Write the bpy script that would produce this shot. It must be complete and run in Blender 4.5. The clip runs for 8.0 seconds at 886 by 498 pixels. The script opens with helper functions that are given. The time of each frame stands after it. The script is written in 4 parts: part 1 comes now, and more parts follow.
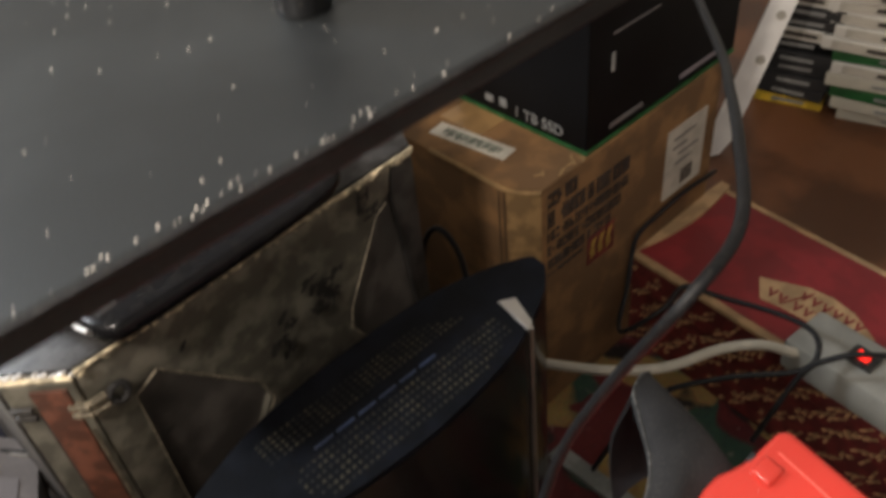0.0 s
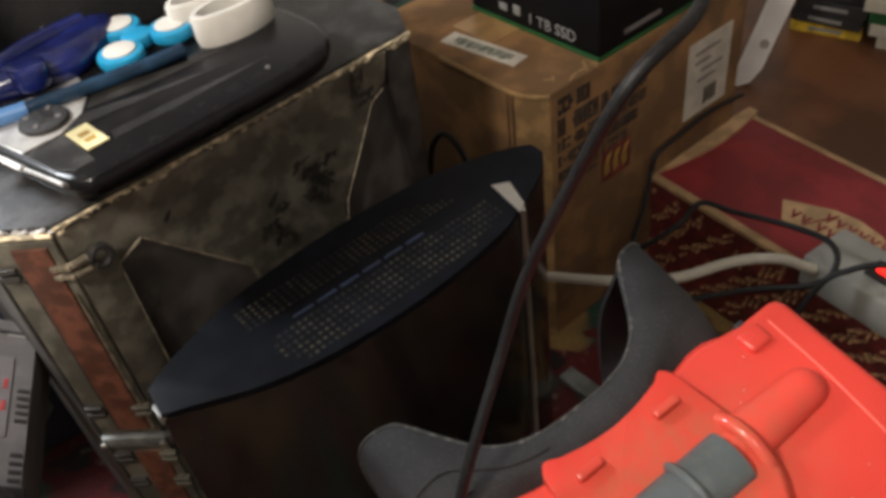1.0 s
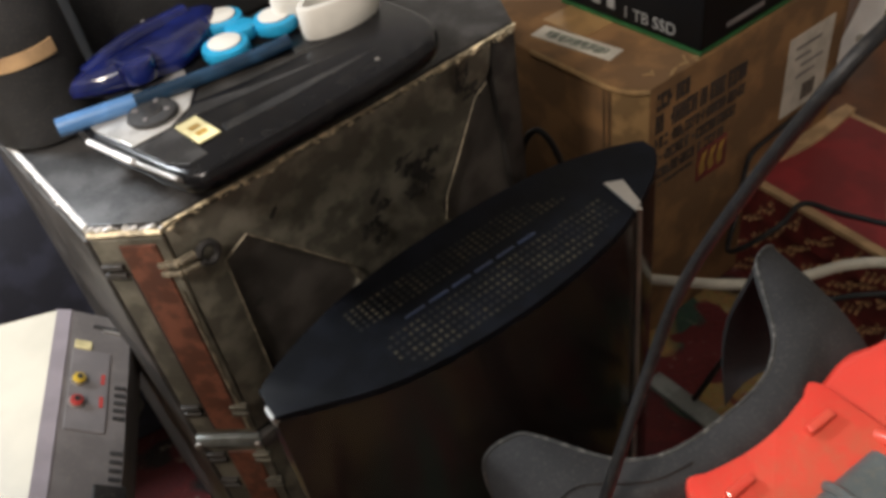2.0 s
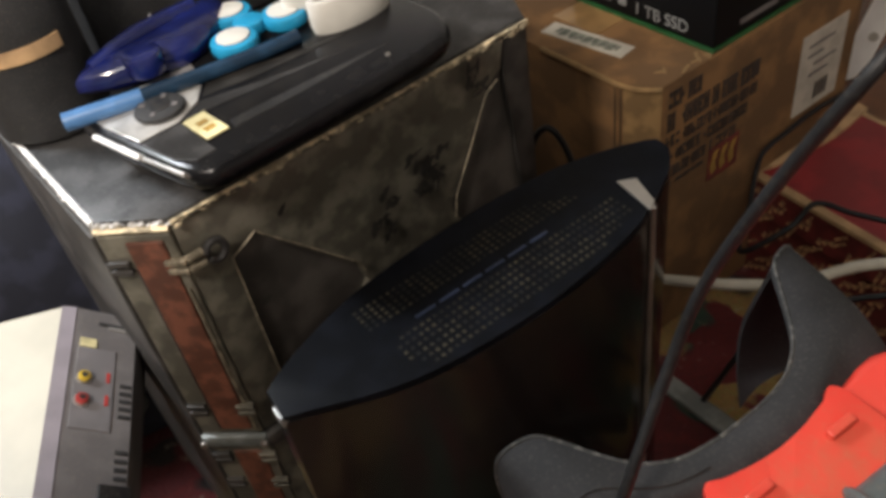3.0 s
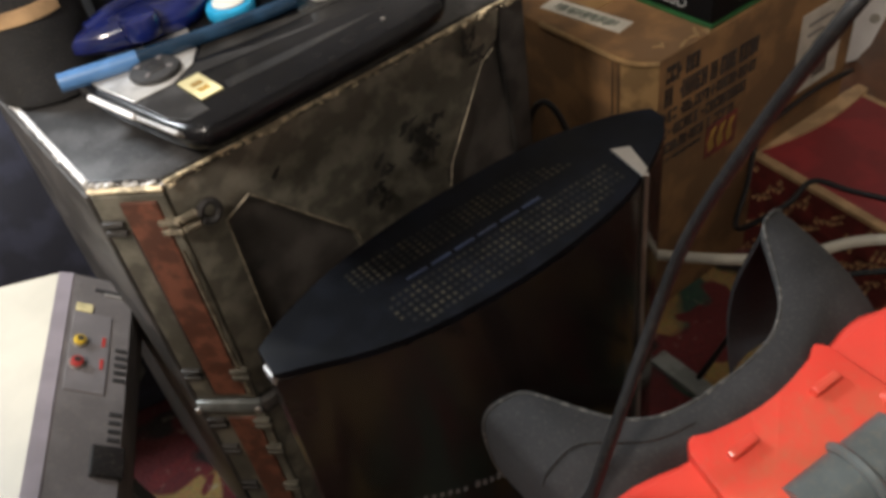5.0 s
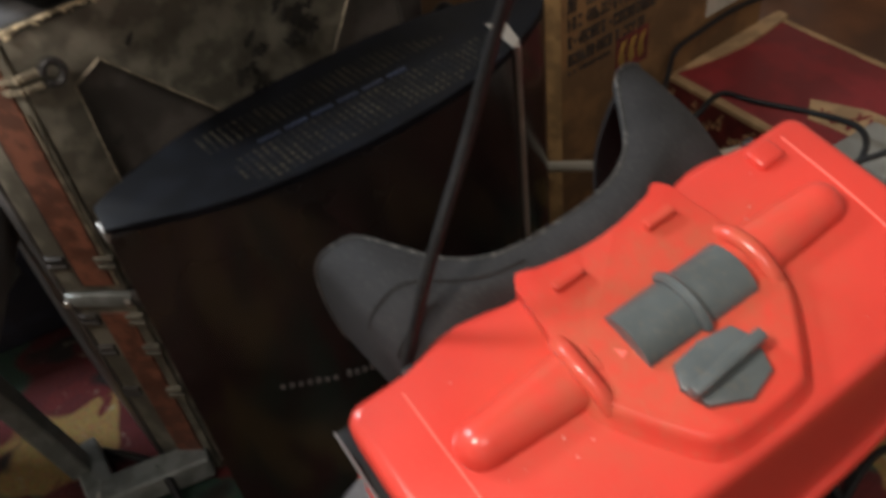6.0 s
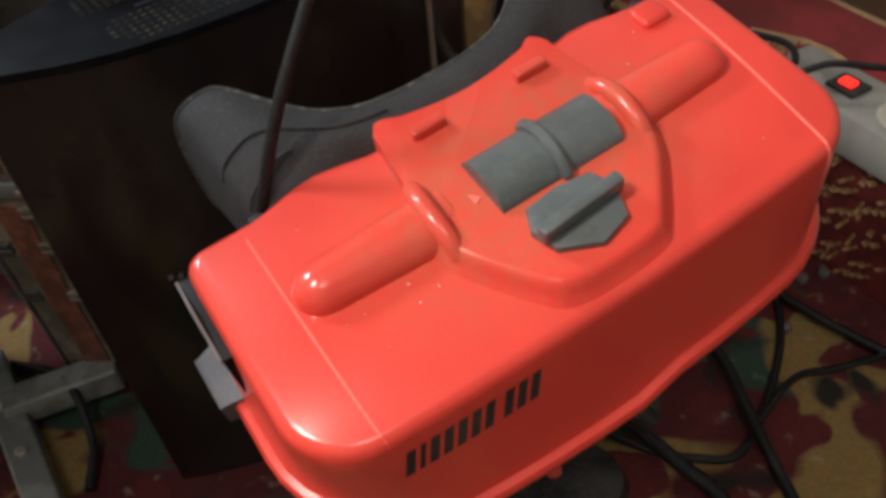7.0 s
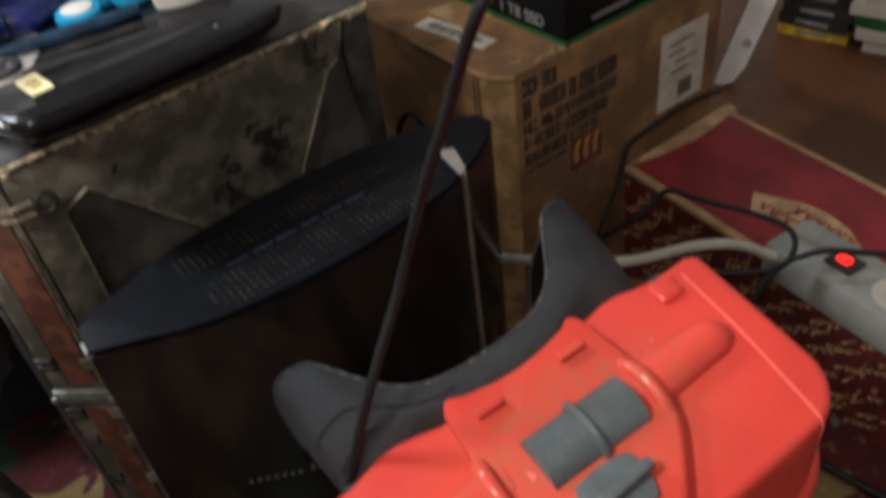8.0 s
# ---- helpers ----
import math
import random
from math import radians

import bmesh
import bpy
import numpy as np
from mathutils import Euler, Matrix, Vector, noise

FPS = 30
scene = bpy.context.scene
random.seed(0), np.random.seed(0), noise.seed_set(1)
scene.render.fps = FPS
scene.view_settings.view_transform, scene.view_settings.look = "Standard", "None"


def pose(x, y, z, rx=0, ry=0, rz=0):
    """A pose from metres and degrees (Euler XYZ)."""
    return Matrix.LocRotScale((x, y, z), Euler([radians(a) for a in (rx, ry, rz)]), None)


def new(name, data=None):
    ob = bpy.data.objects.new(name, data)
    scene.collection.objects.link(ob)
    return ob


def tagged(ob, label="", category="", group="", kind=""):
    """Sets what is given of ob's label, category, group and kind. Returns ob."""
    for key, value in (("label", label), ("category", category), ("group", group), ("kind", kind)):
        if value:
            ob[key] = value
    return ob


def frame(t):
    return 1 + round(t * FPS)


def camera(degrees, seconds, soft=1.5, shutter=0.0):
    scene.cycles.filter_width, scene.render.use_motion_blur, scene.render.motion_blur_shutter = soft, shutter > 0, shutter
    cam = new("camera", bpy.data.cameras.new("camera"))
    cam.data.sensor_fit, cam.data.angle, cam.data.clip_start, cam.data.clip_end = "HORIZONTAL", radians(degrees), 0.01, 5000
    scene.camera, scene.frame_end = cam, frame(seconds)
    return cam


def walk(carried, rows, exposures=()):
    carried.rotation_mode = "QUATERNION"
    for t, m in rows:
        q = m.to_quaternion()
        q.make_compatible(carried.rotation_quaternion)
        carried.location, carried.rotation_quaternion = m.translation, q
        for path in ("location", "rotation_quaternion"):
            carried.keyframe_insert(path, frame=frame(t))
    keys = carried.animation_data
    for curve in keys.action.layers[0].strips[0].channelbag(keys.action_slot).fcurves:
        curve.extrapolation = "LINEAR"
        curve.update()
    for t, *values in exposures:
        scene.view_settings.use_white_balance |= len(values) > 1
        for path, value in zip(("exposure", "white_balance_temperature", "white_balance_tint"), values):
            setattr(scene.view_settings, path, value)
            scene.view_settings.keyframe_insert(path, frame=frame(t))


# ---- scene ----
cam = camera(55.4, 8.0, soft=3.8, shutter=0.4)
METRES, EYE, TILT, LEAN, TURN = 0.40, 0.69, -41.5, 5.0, 0.0
ROWS = [
    (0.0, 0.0, 0.0, 0.0, 0.0, 0.0, -0.0),
    (0.5, 0.0378, 0.0043, -0.1033, 2.53, -1.2, -1.57),
    (1.0, 0.0833, 0.0314, -0.1451, 3.17, -1.44, -1.05),
    (1.5, 0.062, 0.0416, -0.153, 4.24, -1.35, -1.21),
    (2.0, -0.0142, 0.0694, -0.1483, 6.08, -1.55, -1.6),
    (3.5, -0.0277, 0.0875, -0.1504, 6.34, -1.78, -1.95),
    (4.0, -0.0306, 0.0869, -0.1557, 6.32, -1.99, -2.14),
    (5.5, 0.0442, 0.0898, -0.2317, 6.69, -2.46, -2.45),
    (6.0, 0.1408, 0.1311, -0.3289, 4.98, -2.98, -2.88),
    (6.5, 0.2279, 0.1708, -0.4187, 3.92, -3.7, -4.33),
    (7.0, 0.2551, 0.1748, -0.4361, 3.79, -4.51, -4.5),
    (7.5, 0.2339, 0.125, -0.3733, 4.26, -3.33, -3.07),
    (8.0, 0.2059, 0.0211, -0.2269, 4.66, -0.07, -2.75),
]
walk(cam, [(t, pose(0, 0, EYE, TILT, LEAN, TURN) @ pose(METRES * x, METRES * y, METRES * z, 90 + pitch, roll, yaw)) for t, x, y, z, yaw, pitch, roll in ROWS],
     exposures=[(0.0, 0.0, 6500, 10), (5.5, 0.0, 6500, 10), (6.0, -0.06, 6450, 10), (7.0, 0.0, 6400, 10), (7.5, -0.1, 6350, 10), (8.0, -0.14, 6100, 10)])

# ---- light ----
world = bpy.data.worlds.new("dim_room")
world.use_nodes = True
world.node_tree.nodes["Background"].inputs[0].default_value = (0.55, 0.6, 0.7, 1)
world.node_tree.nodes["Background"].inputs[1].default_value = 0.02
scene.world = world


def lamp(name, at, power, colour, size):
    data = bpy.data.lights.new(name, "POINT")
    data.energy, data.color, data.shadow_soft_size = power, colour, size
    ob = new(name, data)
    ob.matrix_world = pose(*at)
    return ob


# cool and warm point sources out of view, set for highlights and falloff
lamp("unseen_source", (-0.80, 0.42, 0.95), 30, (0.88, 0.94, 1.0), 0.09)
lamp("unseen_source", (-0.32, -0.12, 0.94), 24, (1.0, 0.89, 0.79), 0.07)

# round fill light added overhead, out of view, to lift the dark parts
data = bpy.data.lights.new("unseen_fill_light", "AREA")
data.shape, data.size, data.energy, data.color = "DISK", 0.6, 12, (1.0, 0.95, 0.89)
new("unseen_fill_light", data).matrix_world = pose(0.1, -1.0, 2.47)


# ---- materials ----
def mat(name, colour, rough=0.5, metal=0.0, vary=0.25, scale=40.0, bump=0.15, dust=0.0, dust_colour=(0.32, 0.28, 0.22),
        second=None, cut=(0.45, 0.6), fine=400.0, coat=0.0, spec=0.5):
    """A surface with blotches at one scale, grain at a finer one, and settled dust."""
    m = bpy.data.materials.new(name)
    m.use_nodes = True
    t = m.node_tree
    b = t.nodes["Principled BSDF"]
    b.inputs["Roughness"].default_value, b.inputs["Metallic"].default_value = rough, metal
    b.inputs["Coat Weight"].default_value = coat
    b.inputs["Specular IOR Level"].default_value = spec
    b.inputs["Coat Roughness"].default_value = 0.12
    co = t.nodes.new("ShaderNodeTexCoord")
    n1, n2 = t.nodes.new("ShaderNodeTexNoise"), t.nodes.new("ShaderNodeTexNoise")
    for n, s in ((n1, scale), (n2, fine)):
        n.inputs["Scale"].default_value, n.inputs["Detail"].default_value = s, 5
        t.links.new(co.outputs["Object"], n.inputs["Vector"])
    ramp = t.nodes.new("ShaderNodeValToRGB")
    dark = [c * (1 - vary) for c in colour]
    light = second or [min(1, c * (1 + vary)) for c in colour]
    ramp.color_ramp.elements[0].position, ramp.color_ramp.elements[1].position = cut
    ramp.color_ramp.elements[0].color, ramp.color_ramp.elements[1].color = (*dark, 1), (*light, 1)
    t.links.new(n1.outputs["Fac"], ramp.inputs["Fac"])
    last = ramp.outputs["Color"]
    if dust:
        speck = t.nodes.new("ShaderNodeMapRange")
        speck.inputs["From Min"].default_value, speck.inputs["From Max"].default_value = 0.52, 0.75
        speck.inputs["To Max"].default_value = dust
        t.links.new(n2.outputs["Fac"], speck.inputs["Value"])
        mix = t.nodes.new("ShaderNodeMix")
        mix.data_type = "RGBA"
        mix.inputs["B"].default_value = (*dust_colour, 1)
        t.links.new(speck.outputs["Result"], mix.inputs["Factor"])
        t.links.new(last, mix.inputs["A"])
        last = mix.outputs["Result"]
    t.links.new(last, b.inputs["Base Color"])
    rr = t.nodes.new("ShaderNodeMapRange")
    rr.inputs["To Min"].default_value, rr.inputs["To Max"].default_value = max(0, rough - 0.08), min(1, rough + 0.12)
    t.links.new(n1.outputs["Fac"], rr.inputs["Value"])
    t.links.new(rr.outputs["Result"], b.inputs["Roughness"])
    if bump:
        bp = t.nodes.new("ShaderNodeBump")
        bp.inputs["Strength"].default_value, bp.inputs["Distance"].default_value = bump, 0.0006
        t.links.new(n2.outputs["Fac"], bp.inputs["Height"])
        t.links.new(bp.outputs["Normal"], b.inputs["Normal"])
    return m


def carpet_material():
    """Woven rug: dark red ground with green and ochre figures."""
    m = bpy.data.materials.new("patterned_rug")
    m.use_nodes = True
    t = m.node_tree
    b = t.nodes["Principled BSDF"]
    b.inputs["Roughness"].default_value = 0.95
    co = t.nodes.new("ShaderNodeTexCoord")
    warp = t.nodes.new("ShaderNodeTexNoise")
    warp.inputs["Scale"].default_value = 9
    t.links.new(co.outputs["Object"], warp.inputs["Vector"])
    add = t.nodes.new("ShaderNodeMixRGB")
    add.blend_type = "ADD"
    add.inputs[0].default_value = 0.09
    t.links.new(co.outputs["Object"], add.inputs[1])
    t.links.new(warp.outputs["Color"], add.inputs[2])
    last = None
    for k, (scale, lo, hi, colour) in enumerate(((7, 0.50, 0.525, (0.030, 0.070, 0.047)), (9, 0.515, 0.54, (0.30, 0.19, 0.062)), (22, 0.54, 0.57, (0.12, 0.012, 0.012)), (19, 0.60, 0.66, (0.018, 0.012, 0.010)))):
        off = t.nodes.new("ShaderNodeMapping")
        off.inputs["Location"].default_value = (3.1 * k, 1.7 * k, 0.4 * k)
        t.links.new(add.outputs[0], off.inputs["Vector"])
        n = t.nodes.new("ShaderNodeTexNoise")
        n.inputs["Scale"].default_value, n.inputs["Detail"].default_value = scale, 1.5
        t.links.new(off.outputs[0], n.inputs["Vector"])
        cut = t.nodes.new("ShaderNodeMapRange")
        cut.inputs["From Min"].default_value, cut.inputs["From Max"].default_value = lo, hi
        t.links.new(n.outputs["Fac"], cut.inputs["Value"])
        lay = t.nodes.new("ShaderNodeMixRGB")
        lay.inputs[1].default_value, lay.inputs[2].default_value = (0.095, 0.010, 0.011, 1), (*colour, 1)
        t.links.new(cut.outputs["Result"], lay.inputs[0])
        if last:
            t.links.new(last, lay.inputs[1])
        last = lay.outputs[0]
    fuzz = t.nodes.new("ShaderNodeTexNoise")
    fuzz.inputs["Scale"].default_value, fuzz.inputs["Detail"].default_value = 260, 6
    t.links.new(co.outputs["Object"], fuzz.inputs["Vector"])
    tone = t.nodes.new("ShaderNodeMixRGB")
    tone.blend_type = "MULTIPLY"
    tone.inputs[0].default_value = 0.65
    t.links.new(last, tone.inputs[1])
    t.links.new(fuzz.outputs["Color"], tone.inputs[2])
    lint = t.nodes.new("ShaderNodeTexNoise")
    lint.inputs["Scale"].default_value, lint.inputs["Detail"].default_value = 70, 8
    t.links.new(co.outputs["Object"], lint.inputs["Vector"])
    lr = t.nodes.new("ShaderNodeMapRange")
    lr.inputs["From Min"].default_value, lr.inputs["From Max"].default_value, lr.inputs["To Max"].default_value = 0.62, 0.76, 0.5
    t.links.new(lint.outputs["Fac"], lr.inputs["Value"])
    lm = t.nodes.new("ShaderNodeMixRGB")
    lm.inputs[2].default_value = (0.3, 0.26, 0.2, 1)
    t.links.new(lr.outputs["Result"], lm.inputs[0])
    t.links.new(tone.outputs[0], lm.inputs[1])
    t.links.new(lm.outputs[0], b.inputs["Base Color"])
    bp = t.nodes.new("ShaderNodeBump")
    bp.inputs["Strength"].default_value, bp.inputs["Distance"].default_value = 0.7, 0.002
    t.links.new(fuzz.outputs["Fac"], bp.inputs["Height"])
    t.links.new(bp.outputs["Normal"], b.inputs["Normal"])
    return m


def glow(name, colour, strength):
    m = bpy.data.materials.new(name)
    m.use_nodes = True
    b = m.node_tree.nodes["Principled BSDF"]
    b.inputs["Base Color"].default_value = (*colour, 1)
    b.inputs["Emission Color"].default_value = (*colour, 1)
    b.inputs["Emission Strength"].default_value = strength
    return m


RED = mat("red_plastic", (0.66, 0.054, 0.038), 0.40, vary=0.04, scale=18, bump=0.03, dust=0.13, dust_colour=(0.45, 0.17, 0.10), coat=0.7, fine=700, spec=0.1)
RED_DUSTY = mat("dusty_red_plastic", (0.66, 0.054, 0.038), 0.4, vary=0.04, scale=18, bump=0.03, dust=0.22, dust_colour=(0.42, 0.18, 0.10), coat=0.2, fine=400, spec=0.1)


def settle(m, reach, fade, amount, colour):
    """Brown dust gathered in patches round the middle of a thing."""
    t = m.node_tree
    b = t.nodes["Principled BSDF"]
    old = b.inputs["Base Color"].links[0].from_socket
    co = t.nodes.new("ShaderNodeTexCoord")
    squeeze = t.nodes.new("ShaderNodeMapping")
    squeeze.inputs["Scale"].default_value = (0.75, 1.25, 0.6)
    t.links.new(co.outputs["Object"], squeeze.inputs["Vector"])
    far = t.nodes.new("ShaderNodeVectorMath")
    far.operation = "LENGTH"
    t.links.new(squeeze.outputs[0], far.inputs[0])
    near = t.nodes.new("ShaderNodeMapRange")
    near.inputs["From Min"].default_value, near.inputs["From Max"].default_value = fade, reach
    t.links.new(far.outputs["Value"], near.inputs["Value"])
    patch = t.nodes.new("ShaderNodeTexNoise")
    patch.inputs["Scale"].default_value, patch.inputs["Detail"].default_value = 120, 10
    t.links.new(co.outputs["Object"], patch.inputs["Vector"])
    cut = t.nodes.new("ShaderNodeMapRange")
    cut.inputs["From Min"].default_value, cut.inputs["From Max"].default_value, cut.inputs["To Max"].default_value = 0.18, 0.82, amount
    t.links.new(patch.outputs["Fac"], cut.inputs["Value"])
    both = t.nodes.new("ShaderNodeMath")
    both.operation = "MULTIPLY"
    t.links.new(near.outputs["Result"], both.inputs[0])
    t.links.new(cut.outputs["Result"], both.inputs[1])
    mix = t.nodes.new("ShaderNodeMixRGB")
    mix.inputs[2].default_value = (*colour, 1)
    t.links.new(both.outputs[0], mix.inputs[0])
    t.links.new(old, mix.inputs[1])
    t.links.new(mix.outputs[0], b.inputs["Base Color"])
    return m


for m in (RED, RED_DUSTY):
    m.node_tree.nodes["Principled BSDF"].inputs["Coat Roughness"].default_value = 0.2
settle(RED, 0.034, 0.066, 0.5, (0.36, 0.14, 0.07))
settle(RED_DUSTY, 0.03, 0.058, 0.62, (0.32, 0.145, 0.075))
RED_PALE = mat("pale_red_highlight_and_mark", (0.85, 0.16, 0.12), 0.5, vary=0.05)
DUST = mat("pale_dust_crumbs", (0.75, 0.70, 0.62), 0.6, vary=0.2)
DEVICE = mat("glossy_black_plastic", (0.007, 0.007, 0.008), 0.20, vary=0.3, scale=12, dust=0.02, fine=120, bump=0.02, spec=0.22)
STAIN = mat("oily_stain", (0.022, 0.02, 0.017), 0.5, vary=0.4, scale=90)
PANEL = mat("smoky_socket_panel", (0.17, 0.16, 0.165), 0.35, vary=0.1)
STROKE = mat("worn_tan_print", (0.34, 0.19, 0.095), 0.7, vary=0.4, scale=60)
OCHRE = mat("ochre_print", (0.30, 0.18, 0.035), 0.7)
GREYPRINT = mat("grey_green_print", (0.14, 0.15, 0.12), 0.7, vary=0.4, scale=200)
GREY_KNOB = mat("grey_knob_plastic", (0.082, 0.098, 0.102), 0.34, fine=420, dust=0.3, dust_colour=(0.20, 0.16, 0.11), scale=40, vary=0.12)
RUBBER = mat("soft_grey_rubber", (0.020, 0.0195, 0.021), 0.75, dust=0.35, dust_colour=(0.085, 0.08, 0.072), scale=30, vary=0.25, fine=650, bump=0.3)
RUBBER_EDGE = mat("rubbed_rubber_edge", (0.055, 0.054, 0.052), 0.75, dust=0.6, dust_colour=(0.30, 0.28, 0.25), fine=300)
STRIP_WHITE = mat("aged_white_plastic", (0.24, 0.235, 0.21), 0.45, vary=0.12, scale=25, dust=0.15)
WORN_GLARE = mat("bare_edge_with_glare", (0.88, 0.87, 0.84), 0.35, metal=0.2, vary=0.3, scale=160, bump=0.4)
BLACK_PL = mat("black_plastic", (0.012, 0.012, 0.013), 0.35, dust=0.15, scale=30)
BLACK_MATT = mat("black_matt_plastic", (0.015, 0.015, 0.016), 0.7, dust=0.10, scale=30, fine=900)
CABLE = mat("black_cable_rubber", (0.007, 0.007, 0.008), 0.5, dust=0.05, spec=0.3)
WHITE_CABLE = mat("white_cable_rubber", (0.44, 0.41, 0.34), 0.55, vary=0.12)
WHITE_PL = mat("white_plastic", (0.58, 0.56, 0.51), 0.38, vary=0.08, scale=25)
BRIGHT_WHITE = mat("clean_white_plastic", (0.82, 0.80, 0.77), 0.3, vary=0.06, scale=25)
CARTON = mat("brown_cardboard", (0.152, 0.079, 0.029), 0.85, vary=0.28, scale=24, fine=250, bump=0.25)
CARTON_PALE = mat("rubbed_pale_cardboard", (0.25, 0.15, 0.06), 0.85, vary=0.25, scale=50, fine=300, bump=0.3)
INK_BROWN = mat("dark_cardboard_crease", (0.07, 0.04, 0.017), 0.9, vary=0.3)
CARTON_TAPE = mat("packing_tape", (0.27, 0.16, 0.065), 0.3, vary=0.2, scale=25)
INK = mat("black_ink", (0.03, 0.022, 0.018), 0.7, vary=0.3)
PAPER = mat("paper_label", (0.42, 0.39, 0.33), 0.7, vary=0.12)
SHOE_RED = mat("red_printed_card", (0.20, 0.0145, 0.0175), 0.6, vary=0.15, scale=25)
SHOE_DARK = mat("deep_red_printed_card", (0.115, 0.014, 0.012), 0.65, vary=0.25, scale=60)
SHOE_TAN = mat("tan_printed_card", (0.37, 0.235, 0.12), 0.7, vary=0.2, scale=40)
BOX_BLACK = mat("black_printed_card", (0.004, 0.004, 0.0045), 0.5, vary=0.2, scale=12, spec=0.14)
BOX_GREEN = mat("green_printed_card", (0.013, 0.085, 0.022), 0.5, vary=0.2)
LETTER = mat("pale_print", (0.24, 0.24, 0.23), 0.6, vary=0.1)
WOOD = mat("brown_wood_board", (0.118, 0.045, 0.018), 0.45, vary=0.35, scale=9, fine=120)
PLATE = mat("worn_gunmetal", (0.160, 0.149, 0.118), 0.48, metal=0.4, vary=0.3, scale=55, dust=0.6, dust_colour=(0.06, 0.054, 0.04), bump=0.25, fine=70)
PLATE_MID = mat("dark_grey_metal", (0.036, 0.033, 0.030), 0.5, metal=0.4, vary=0.4, scale=40, dust=0.3, dust_colour=(0.03, 0.027, 0.022))
PLATE_DARK = mat("dark_steel", (0.046, 0.042, 0.039), 0.5, metal=0.1, vary=0.4, scale=30, dust=0.15)
WINDOW_PANEL = mat("smoky_inner_panel", (0.075, 0.067, 0.060), 0.5, vary=0.3, scale=30, dust=0.2, dust_colour=(0.04, 0.036, 0.03))
PLATE_TOP = mat("scuffed_black_top", (0.034, 0.033, 0.033), 0.42, metal=0.3, vary=0.45, scale=45, dust=0.3, dust_colour=(0.2, 0.18, 0.16), fine=900)
WORN_EDGE = mat("chipped_bare_edge", (0.58, 0.49, 0.33), 0.45, metal=0.1, vary=0.45, scale=160, bump=0.5)
RIM = mat("rubbed_brass_rim", (0.30, 0.26, 0.19), 0.5, metal=0.4, vary=0.4, scale=150)
RUST = mat("rust_orange_strip", (0.125, 0.044, 0.025), 0.55, vary=0.35, scale=110, dust=0.5, dust_colour=(0.06, 0.028, 0.018), fine=160, bump=0.2)
GLOSS_BLACK = mat("piano_black", (0.014, 0.0115, 0.011), 0.14, vary=0.3, scale=8, bump=0.0, spec=0.42)
NAVY_TOP = mat("dusty_blue_black_plastic", (0.004, 0.0047, 0.0075), 0.55, vary=0.3, scale=50, dust=0.25, dust_colour=(0.014, 0.015, 0.018), fine=900, spec=0.12)
VENT = mat("vent_hole_dust", (0.025, 0.021, 0.012), 0.8, vary=0.9, scale=120)
BLUE_LINE = mat("blue_grey_slot", (0.026, 0.040, 0.085), 0.5)
CHROME = mat("dull_chrome", (0.55, 0.52, 0.48), 0.3, metal=0.9, vary=0.1)
NES_CREAM = mat("cream_console_plastic", (0.46, 0.435, 0.36), 0.5, vary=0.05, scale=20)
NES_MAUVE = mat("mauve_grey_plastic", (0.23, 0.205, 0.23), 0.55, vary=0.08, dust=0.1)
NES_GREY = mat("mid_grey_plastic", (0.13, 0.12, 0.12), 0.55, vary=0.12, dust=0.15)
JACK_Y = mat("yellow_jack", (0.62, 0.42, 0.04), 0.35)
JACK_R = mat("red_jack", (0.42, 0.045, 0.04), 0.35)
SILVER = mat("silver_plastic", (0.32, 0.31, 0.295), 0.35, metal=0.4, vary=0.15, dust=0.2)
FACE_SILVER = mat("bright_silver_plastic", (0.52, 0.51, 0.49), 0.32, metal=0.5, vary=0.2, scale=60, dust=0.2)
NOSE_WHITE = mat("bright_metal_nose", (0.82, 0.81, 0.80), 0.25, metal=0.2, vary=0.1)
BLUE_GLASSY = mat("dull_blue_plastic", (0.012, 0.035, 0.07), 0.15, vary=0.3)
CYAN = mat("cyan_plastic", (0.016, 0.26, 0.46), 0.3, vary=0.1)
BLUE = mat("deep_blue_plastic", (0.006, 0.011, 0.08), 0.16, vary=0.3, coat=0.3)
PALE_BLUE = mat("pale_blue_plastic", (0.085, 0.21, 0.44), 0.3, vary=0.2)
STICKER = mat("yellow_sticker", (0.62, 0.55, 0.30), 0.5)
STEEL = mat("grey_painted_steel", (0.19, 0.205, 0.198), 0.45, metal=0.3, vary=0.2, scale=60, dust=0.2)
PALE_GREY = mat("pale_grey_plastic", (0.07, 0.07, 0.08), 0.35, vary=0.1, dust=0.15)
SLAB = mat("dusty_brushed_slab", (0.066, 0.072, 0.075), 0.46, metal=0.85, vary=0.12, scale=14, dust=0.10, dust_colour=(0.3, 0.3, 0.3), fine=2400, bump=0.03)
NAVY_CLOTH = mat("navy_cloth", (0.018, 0.02, 0.034), 0.9, vary=0.3, scale=40)
WALL = mat("pale_bounce_plaster", (0.74, 0.71, 0.66), 0.85, vary=0.06, scale=4)
RUG = carpet_material()
TAN_STRAP = mat("tan_strap", (0.42, 0.27, 0.14), 0.6)
CLEAR = mat("clear_plastic", (0.12, 0.11, 0.10), 0.05, vary=0.05)
SWITCH_RED = glow("lit_red_switch", (1.0, 0.02, 0.012), 1.5)


